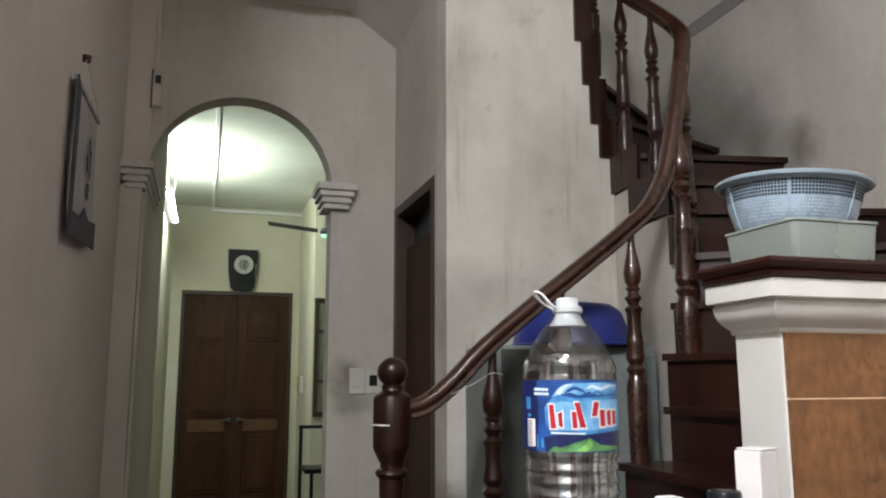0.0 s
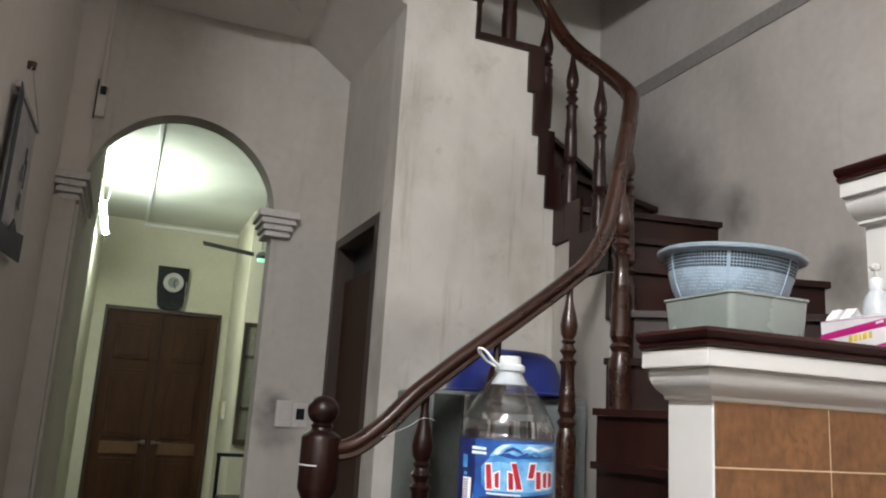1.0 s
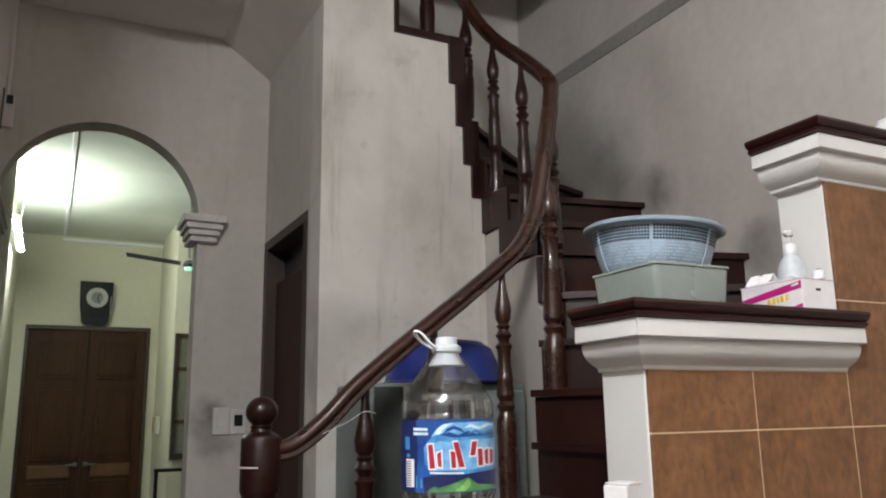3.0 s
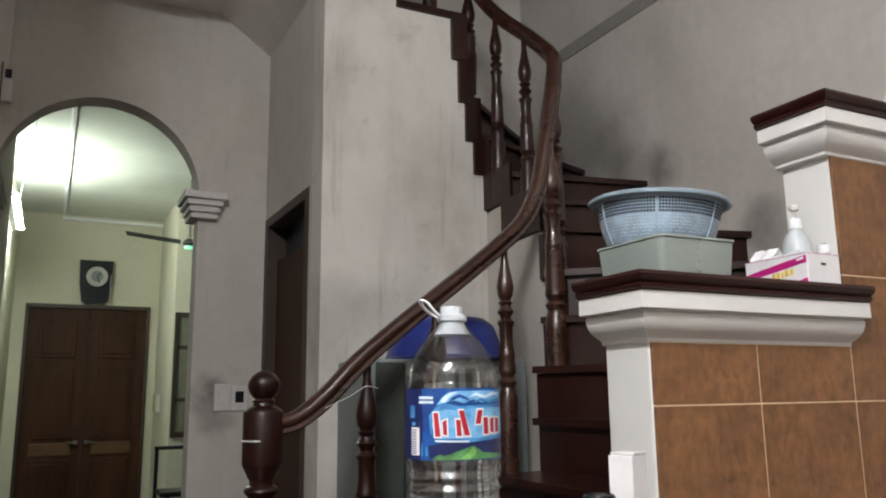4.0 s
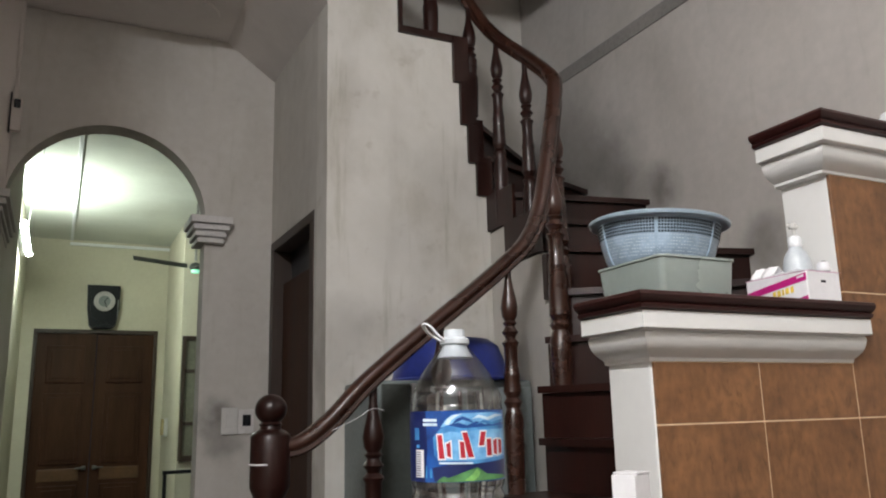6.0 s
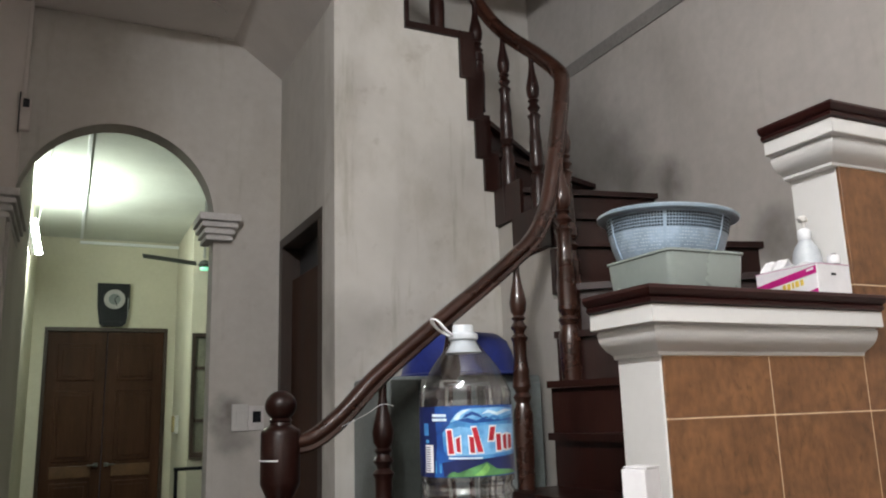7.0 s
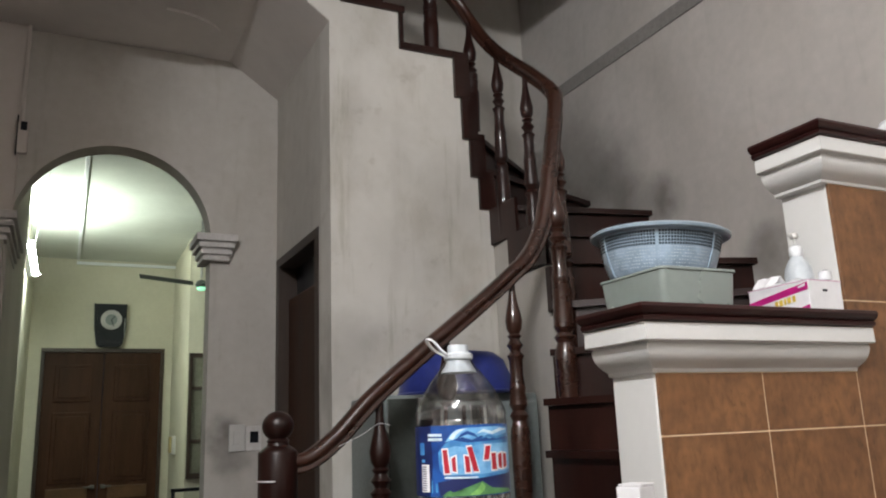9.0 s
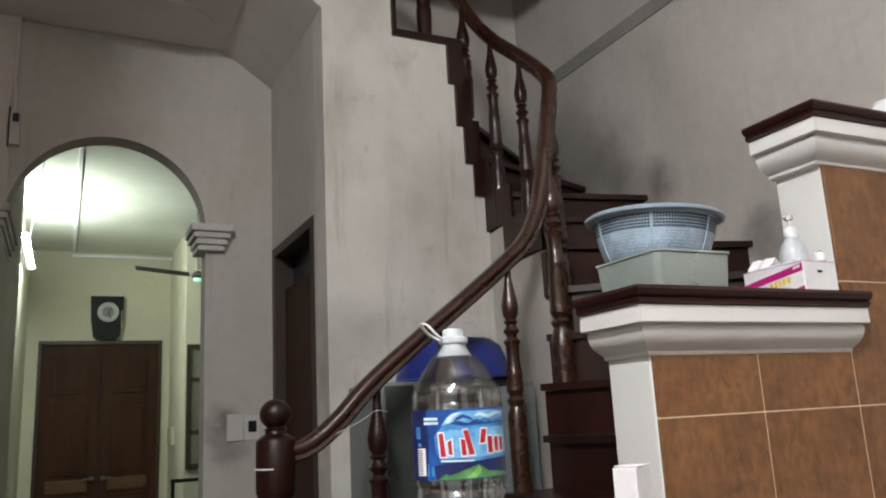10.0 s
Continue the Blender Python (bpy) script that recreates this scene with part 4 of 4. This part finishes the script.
wrap("small_print", [(-0.0879, 0.2336), (-0.0742, 0.2336), (-0.0742, 0.2149), (-0.0879, 0.2149)], R + 0.0006, LABEL_SKY, "small blue print bar")
wrap("small_print", [(-0.082, 0.2082), (-0.073, 0.2082), (-0.073, 0.2035), (-0.082, 0.2035)], R + 0.0006, LABEL_SKY, "small blue print bar")
wrap("small_print", [(-0.0588, 0.1767), (-0.0558, 0.1767), (-0.0558, 0.158), (-0.0588, 0.158)], R + 0.0006, LABEL_SKY, "small blue print bar")
wrap("small_print", [(-0.0501, 0.172), (-0.0455, 0.172), (-0.0455, 0.1587), (-0.0501, 0.1587)], R + 0.0006, LABEL_SKY, "small blue print bar")
# the brand mark as plain red bars on white ones
marks = [
    [(-0.0343, 0.2222), (-0.0261, 0.2229), (-0.0221, 0.1874), (-0.0314, 0.1871)],
    [(-0.0189, 0.2088), (-0.0119, 0.2128), (-0.0111, 0.1888), (-0.0174, 0.1908)],
    [(0.0034, 0.2128), (0.0111, 0.2115), (0.0127, 0.1881), (0.005, 0.1881)],
    [(0.0081, 0.2256), (0.0166, 0.2262), (0.0269, 0.1888), (0.0174, 0.1888)],
    [(0.0411, 0.2262), (0.051, 0.2262), (0.0464, 0.2055), (0.0368, 0.2055)],
    [(0.052, 0.2149), (0.0619, 0.2149), (0.0629, 0.1901), (0.0529, 0.1901)],
    [(0.0672, 0.2122), (0.0767, 0.2149), (0.0767, 0.1908), (0.0683, 0.1928)],
    [(0.082, 0.2142), (0.0928, 0.2122), (0.0928, 0.1934), (0.082, 0.1914)],
]
for m in marks:
    cx, cz = sum(p[0] for p in m) / len(m), sum(p[1] for p in m) / len(m)
    grown = [(p[0] + 0.0022 * (p[0] - cx) / max(0.003, abs(p[0] - cx)), p[1] + 0.0022 * (p[1] - cz) / max(0.003, abs(p[1] - cz))) for p in m]
    wrap("mark_outline", grown, R + 0.0008, CARD, "white outline")
    wrap("red_mark", m, R + 0.001, LABEL_RED, "red printed shape")

carton = thing("paper_box", "slim white paper box standing by the wall end", "box", (0.872, 1.10, SIDE), "")
part("carton", moved(box(-0.026, 0.026, -0.022, 0.022, 0.0, 0.148, 0.002), rz=22), CARD, carton)
part("flap", moved(box(-0.018, 0.027, -0.0225, 0.0225, 0.149, 0.1515, 0.0005), rz=22), CARD, carton)
jar = thing("jar", "small jar with a black and silver lid", "jar", (0.81, 1.10, SIDE))
part("body", lathe([(0.0, 0.0), (0.024, 0.0), (0.024, 0.06), (0.0, 0.06)], 28, False), OFF_WHITE, jar, smooth=True)
part("lid", lathe([(0.0, 0.06), (0.026, 0.06), (0.026, 0.085), (0.024, 0.088), (0.0, 0.088)], 28, False), BLACK, jar, "black screw lid", True)
part("badge", lathe([(0.0, 0.0885), (0.012, 0.0885), (0.012, 0.0892), (0.0, 0.0892)], 20, False), STEEL, jar, "silver disc")
pot = thing("small_box", "small white plastic box", "box", (0.712, 1.10, SIDE))
part("body", box(-0.018, 0.018, -0.018, 0.018, 0.0, 0.083, 0.004), WHITE_PLASTIC, pot)

# ---------------------------------------------------------------- behind the balusters
fridge = thing("grey_cabinet", "grey metal cabinet with a dark front panel behind the balusters", "cabinet", (1.28, 2.70, FLOOR))
part("body", box(-0.30, 0.31, -0.17, 0.20, 0.02, 1.372 - FLOOR, 0.012), GREY_METAL, fridge)
part("front_panel", box(-0.295, -0.19, -0.183, -0.171, 0.05, 1.36 - FLOOR, 0.004), DARK_METAL, fridge, "dark glossy front panel")
part("edge_strip", box(-0.186, -0.166, -0.188, -0.171, 0.05, 1.36 - FLOOR, 0.003), STEEL, fridge, "bright metal strip")
part("front_panel", box(-0.162, 0.30, -0.185, -0.171, 0.05, 1.345 - FLOOR, 0.006), GREY_METAL, fridge)
basin = thing("basin", "blue plastic basin turned over on the grey cabinet", "basin", (1.325, 2.68, 1.374))
part("shell", lathe([(0.225, 0.0), (0.228, 0.006), (0.218, 0.012), (0.205, 0.075), (0.185, 0.125), (0.150, 0.152), (0.09, 0.160), (0.0, 0.162)], 48, False), BLUE, basin, smooth=True)

# ---------------------------------------------------------------- on the walls of the room
switch = thing("light_switch", "white wall switch plate beside a black socket", "switch", (0.733, Y_ARCH, 1.246))
part("plate", box(-0.038, 0.037, -0.012, -0.001, -0.062, 0.062, 0.003), OFF_WHITE, switch)
part("rocker", box(-0.018, 0.016, -0.016, -0.012, -0.030, 0.034, 0.002), OFF_WHITE, switch)
socket = thing("socket_box", "white socket plate with a black insert", "socket", (0.810, Y_ARCH, 1.242))
part("plate", box(-0.038, 0.036, -0.009, -0.001, -0.057, 0.057, 0.003), TRIM_PAINT, socket)
part("insert", box(-0.017, 0.022, -0.013, -0.009, -0.020, 0.032, 0.002), BLACK, socket, "black socket insert")

cable = part("conduit", merged(box(-0.262, -0.246, 3.742, 3.755, 2.56, CEIL - 0.001, 0.002), box(-0.2605, -0.2565, 3.748, 3.754, 2.27, 2.56)), PLASTER_SIDE)
tagged(cable, "thin plastic cable duct running down the pier", "cable duct")
alarm = thing("wall_device", "small pale wall device with a black lens", "wall device", (-0.245, 3.752, 2.57))
part("housing", box(-0.022, 0.020, -0.03, -0.002, -0.06, 0.09, 0.005), PLASTER_SIDE, alarm)
part("lens", box(-0.012, 0.014, -0.034, -0.03, 0.045, 0.085, 0.003), BLACK, alarm, "black lens")
# Black strip drawn as the shadow at the housing's side.
part("edge_strip", box(-0.028, -0.0225, -0.02, -0.002, -0.065, 0.12, 0.001), BLACK, alarm, "black strip standing in for the side shadow")

calendar = thing("wall_calendar", "hanging wall calendar with dark top and bottom bars", "calendar", (X_LEFT, 2.58, 2.11))
part("nail", moved(lathe([(0.0, 0.0), (0.012, 0.0), (0.014, 0.02), (0.0, 0.024)], 12, False), 0.012, -0.06, 0.115), MAHOGANY, calendar, "dark red knob")
for s in (-1, 1):
    part("string", tube([(0.014, -0.06, 0.125), (0.02, s * 0.245, 0.005 + 0.02 * s)], 0.0016, 6), OFF_WHITE, calendar)
page = bmesh.new()
bmesh.ops.create_grid(page, x_segments=14, y_segments=14, size=0.5)
for v in page.verts:
    a, b = v.co.x, v.co.y
    v.co = Vector((0.014 + 0.006 * math.sin(a * 5 + b * 2) * (0.5 - b), a * 0.49, -0.215 + b * 0.43 + 0.015 * a))
bmesh.ops.solidify(page, geom=list(page.faces), thickness=0.002)
part("sheet", page, PAPER, calendar, "faded grey printed sheet", True)
part("top_bar", prism([(-0.25, -0.012), (0.25, 0.012), (0.25, 0.024), (-0.25, 0.004)], "x", 0.008, 0.022), PAPER, calendar)
part("side_band", prism([(-0.262, -0.45), (-0.215, -0.40), (-0.205, -0.02), (-0.262, 0.0)], "x", 0.024, 0.028), BLUE_BLACK, calendar, "dark band")
part("bottom_band", prism([(-0.262, -0.46), (0.22, -0.43), (0.225, -0.34), (0.06, -0.36), (-0.02, -0.335), (-0.10, -0.385), (-0.215, -0.385), (-0.262, -0.39)], "x", 0.0285, 0.032), BLUE_BLACK, calendar, "dark lower band with an uneven edge")
for y, z, h in ((0.06, -0.10, 0.05), (0.085, -0.13, 0.09), (0.03, -0.16, 0.05), (0.075, -0.24, 0.05)):
    part("print_bar", box(0.0225, 0.0235, y - 0.014, y + 0.014, z - h, z), BLUE_BLACK, calendar)

# narrow dark door in the side wall
door = thing("door_1", "narrow dark brown wooden door in a side wall", "door", (X_SIDE, 3.46, FLOOR), "", "structure")
part("frame_head", box(-0.003, 0.10, -0.375, 0.355, 2.06 - FLOOR, 2.105 - FLOOR, 0.003), DOOR_DARK, door)
part("frame_jamb", box(-0.003, 0.10, -0.375, -0.315, 0.0, 2.06 - FLOOR, 0.003), DOOR_DARK, door)
part("frame_jamb", box(-0.003, 0.10, 0.305, 0.355, 0.0, 2.06 - FLOOR, 0.003), DOOR_DARK, door)
part("leaf", box(0.05, 0.085, -0.315, 0.305, 0.0, 1.90 - FLOOR, 0.003), DOOR_WOOD, door)
# Solid black sheet gives the darkness of the transom opening.
part("transom_panel", box(0.09, 0.10, -0.315, 0.305, 1.90 - FLOOR, 2.06 - FLOOR), BLACK, door, "black panel standing in for a dark open transom")

# ---------------------------------------------------------------- hall behind the arch
dd = thing("door_2", "closed brown panelled double door", "double door", (0.347, HY, FLOOR), "", "structure")
H2 = 2.20 - FLOOR
part("frame_head", box(-0.592, 0.593, -0.02, 0.10, H2 - 0.04, H2, 0.003), DOOR_DARK, dd)
for s in (-1, 1):
    part("frame_jamb", box(min(s * 0.592, s * 0.56), max(s * 0.592, s * 0.56), -0.02, 0.10, 0.0, H2 - 0.04, 0.003), DOOR_DARK, dd)
    a, b = (-0.558, -0.004) if s < 0 else (0.004, 0.558)
    leaf = part("leaf", box(a, b, 0.0, 0.04, 0.005, H2 - 0.043, 0.003), DOOR_WOOD, dd)
    for z0, z1 in ((0.12, 0.72), (0.92, 1.62), (1.72, 2.10)):
        part("door_panel", merged(box(a + 0.10, b - 0.10, -0.012, 0.0, z0, z1, 0.008), box(a + 0.14, b - 0.14, -0.020, -0.012, z0 + 0.04, z1 - 0.04, 0.006)), DOOR_WOOD, leaf)
    part("lock_rail", box(a + 0.09, b - 0.09, -0.010, 0.0, 0.76, 0.88, 0.004), mat("ochre_wood", (0.10, 0.046, 0.017), 0.45, var=0.2, scale=8), leaf, "ochre lock rail")
    part("handle", merged(box(s * 0.05 - 0.02, s * 0.05 + 0.02, -0.03, 0.0, 0.86, 0.90, 0.005), box(min(s * 0.05, s * 0.13), max(s * 0.05, s * 0.13), -0.05, -0.03, 0.872, 0.888, 0.004)), DARK_METAL, leaf, "steel lever handle")

clock = thing("wall_clock", "dark wall clock with a round pale dial over the double door", "clock", (0.385, HY, 2.21))
part("case", prism([(-0.165, 0.45), (-0.155, 0.20), (-0.13, 0.03), (-0.10, 0.0), (0.09, 0.0), (0.125, 0.03), (0.155, 0.20), (0.155, 0.45)], "y", -0.08, -0.001, 0.010), BLACK, clock)
part("bezel", prism([(-0.135, 0.43), (-0.125, 0.20), (-0.105, 0.04), (0.10, 0.04), (0.125, 0.20), (0.130, 0.43)], "y", -0.086, -0.0805, 0.003), BLACK, clock)
part("lower_window", prism([(-0.07, 0.14), (-0.06, 0.06), (0.06, 0.06), (0.07, 0.14)], "y", -0.090, -0.0865), BLACK, clock, "dark lower window")
d = moved(lathe([(0.0, 0.0), (0.098, 0.0), (0.103, 0.006), (0.103, 0.012), (0.0, 0.012)], 40, False))
bmesh.ops.transform(d, matrix=pose(0.005, -0.087, 0.28, 90, 0, 0), verts=d.verts)
part("dial", d, PAPER, clock, "pale round dial", True)
d = lathe([(0.0, 0.0), (0.058, 0.0), (0.058, 0.003), (0.0, 0.003)], 32, False)
bmesh.ops.transform(d, matrix=pose(0.005, -0.0995, 0.28, 90, 0, 0), verts=d.verts)
part("inner_dial", d, GREY_METAL, clock, "grey-green inner dial", True)
for a, ln in ((40, 0.05), (160, 0.075)):
    hand_bm = box(-0.004, 0.004, -0.106, -0.104, 0.0, ln)
    bmesh.ops.transform(hand_bm, matrix=pose(0.005, 0, 0.28, 0, a, 0), verts=hand_bm.verts)
    part("pointer", hand_bm, BLACK, clock)
part("chrome_edge", box(0.135, 0.143, -0.084, -0.0802, 0.10, 0.30, 0.001), STEEL, clock, "bright edge")

lamp = thing("tube_lamp", "lit fluorescent tube lamp on the hall wall", "tube lamp", (HX, 6.85, 2.68))
part("batten", box(0.0, 0.045, -0.62, 0.62, -0.02, 0.03, 0.004), WHITE_PLASTIC, lamp)
part("tube", tube([(0.068, -0.60, 0.0), (0.068, 0.60, 0.0)], 0.019, 14), TUBE_LIGHT, lamp, "glowing white tube")
for s in (-1, 1):
    part("end_holder", box(0.045, 0.100, s * 0.606 - 0.005, s * 0.606 + 0.005, -0.008, 0.008, 0.002), WHITE_PLASTIC, lamp)

duct = part("cable_duct", merged(box(0.025, 0.055, 4.1, 8.86, HZ - 0.022, HZ - 0.001, 0.003), box(0.025, 1.02, 8.89, HY - 0.001, HZ - 0.06, HZ - 0.03, 0.003)), WHITE_PLASTIC)
tagged(duct, "white plastic cable duct across the hall ceiling", "cable duct")
cable2 = part("cable", tube(smooth_line([(-0.12, 4.2, HZ - 0.008), (-0.17, 5.4, HZ - 0.008), (-0.20, 6.0, HZ - 0.01), (-0.265, 6.97, HZ - 0.03), (-0.30, 7.4, HZ - 0.05), (-0.345, 7.6, 2.72)], 6), 0.007, 8), OFF_WHITE, smooth=True)
tagged(cable2, "loose pale cable along the hall ceiling to the lamp", "cable")
fan = thing("wall_fan", "dark ceiling fan with a green light", "fan", (1.02, 7.0, 2.56))
part("rod", tube([(0.0, 0.0, 0.06), (0.0, 0.0, HZ - 2.56)], 0.012, 8), STEEL, fan)
part("hub", lathe([(0.0, -0.03), (0.04, -0.025), (0.055, 0.0), (0.04, 0.03), (0.0, 0.05)], 24, False), DARK_METAL, fan, smooth=True)
part("indicator", lathe([(0.0, -0.05), (0.035, -0.045), (0.04, -0.025)], 12, False), GREEN_LED, fan, "green light")
for k, a in enumerate((168, 288, 48)):
    b = box(0.07, 0.52, -0.045, 0.045, 0.0, 0.006, 0.002)
    bmesh.ops.transform(b, matrix=pose(0, 0, 0.0, 12, -8 if k == 0 else 0, a), verts=b.verts)
    part("blade", b, DARK_METAL, fan)

phone = thing("intercom", "cream wall intercom with a receiver", "intercom", (1.02, 8.45, 1.19))
part("housing", box(-0.035, -0.001, -0.09, 0.09, -0.09, 0.09, 0.006), OFF_WHITE, phone)
part("receiver", box(-0.06, -0.035, -0.06, 0.02, -0.075, 0.085, 0.008), mat("aged_cream_plastic", (0.42, 0.34, 0.17), 0.45, var=0.1, scale=12, bump=0), phone)

win = thing("window_1", "tall window with a dark wooden frame", "window", (1.03, 7.70, 0.89), "", "structure")
part("window_frame", merged(box(-0.0, 0.035, -0.03, -0.001, 0.0, 1.14, 0.003), box(0.035, 0.6, -0.03, -0.001, 1.10, 1.14, 0.003), box(0.035, 0.6, -0.03, -0.001, 0.0, 0.05, 0.003),
                            box(0.035, 0.6, -0.025, -0.001, 0.32, 0.35, 0.002), box(0.035, 0.6, -0.025, -0.001, 0.80, 0.83, 0.002)), DOOR_DARK, win)
for z0, z1 in ((0.05, 0.32), (0.35, 0.80), (0.83, 1.10)):
    part("pane", box(0.035, 0.6, -0.012, -0.004, z0, z1), mat("dull_pane", (0.22, 0.22, 0.17), 0.25, var=0.15, scale=4, bump=0), win)

bench = thing("metal_chair", "dark metal chair frame by the hall wall", "chair", (0.90, 7.45, FLOOR))
part("back_rail", tube([(-0.02, 0.0, 0.88), (0.45, 0.0, 0.88)], 0.016, 8), BLACK, bench)
part("leg", tube([(0.0, 0.0, 0.0), (0.0, 0.0, 0.88)], 0.016, 8), BLACK, bench)
part("leg", tube([(0.43, 0.0, 0.0), (0.43, 0.0, 0.88)], 0.016, 8), BLACK, bench)
part("leg", tube([(0.06, -0.35, 0.0), (0.06, -0.35, 0.53)], 0.016, 8), BLACK, bench)
part("seat", box(0.0, 0.45, -0.36, 0.0, 0.50, 0.54, 0.008), BLACK, bench)

# ---------------------------------------------------------------- the room's own lamp, behind the camera
room = thing("tube_lamp", "lit fluorescent tube lamp under the room ceiling", "tube lamp", (-0.9, -0.7, 3.32))
part("batten", box(-0.03, 0.03, -0.63, 0.63, 0.05, 0.10, 0.004), WHITE_PLASTIC, room)
part("tube", tube([(0.0, -0.60, 0.0), (0.0, 0.60, 0.0)], 0.02, 14), ROOM_TUBE, room, "glowing white tube")
for e in (-1, 1):
    part("rod", tube([(0.0, e * 0.45, 0.10), (0.0, e * 0.45, HIGH - 3.32)], 0.006, 8), STEEL, room)
    part("end_holder", box(-0.02, 0.02, e * 0.615 - 0.012, e * 0.615 + 0.012, -0.02, 0.05, 0.003), WHITE_PLASTIC, room)

string = part("string", tube(smooth_line([(0.735, 2.288, 1.214), (0.791, 2.286, 1.238), (0.821, 2.288, 1.252), (0.850, 2.290, 1.270), (0.868, 2.298, 1.276), (0.888, 2.300, 1.275), (0.908, 2.306, 1.270)], 4), 0.0009, 6), WHITE_PLASTIC)
tagged(string, "white string tied between handrail and baluster", "string")

# ---------------------------------------------------------------- wall tiles, last
TW, TH, GAP = 0.30, 0.30, 0.0014
row_z = [1.222 + k * TH for k in range(-5, 3)]
meshes = {}
for r, z0 in enumerate(row_z):
    for c in range(5):
        x0, x1 = ((PX0 + 0.0025, 1.389), (1.389, PX1), (PX1, PX1 + TW), (PX1 + TW, PX1 + 2 * TW), (PX1 + 2 * TW, X_RIGHT - 0.012))[c]
        top = 1.350 if c < 2 else 1.822
        za, zb = max(z0, FLOOR + 0.01), min(z0 + TH, top)
        if zb - za < 0.02 or x1 - x0 < 0.02:
            continue
        key = (round(x1 - x0, 3), round(zb - za, 3))
        if key not in meshes:
            bm = box(GAP, key[0] - GAP, 0.0, 0.010, GAP, key[1] - GAP, 0.0012, 1)
            me = bpy.data.meshes.new("tile")
            bm.to_mesh(me)
            bm.free()
            me.materials.append(TILE)
            meshes[key] = me
        t = new("tile", meshes[key])
        t.parent = partition
        t.location = (x0 - PX0, -0.0075, za - FLOOR)
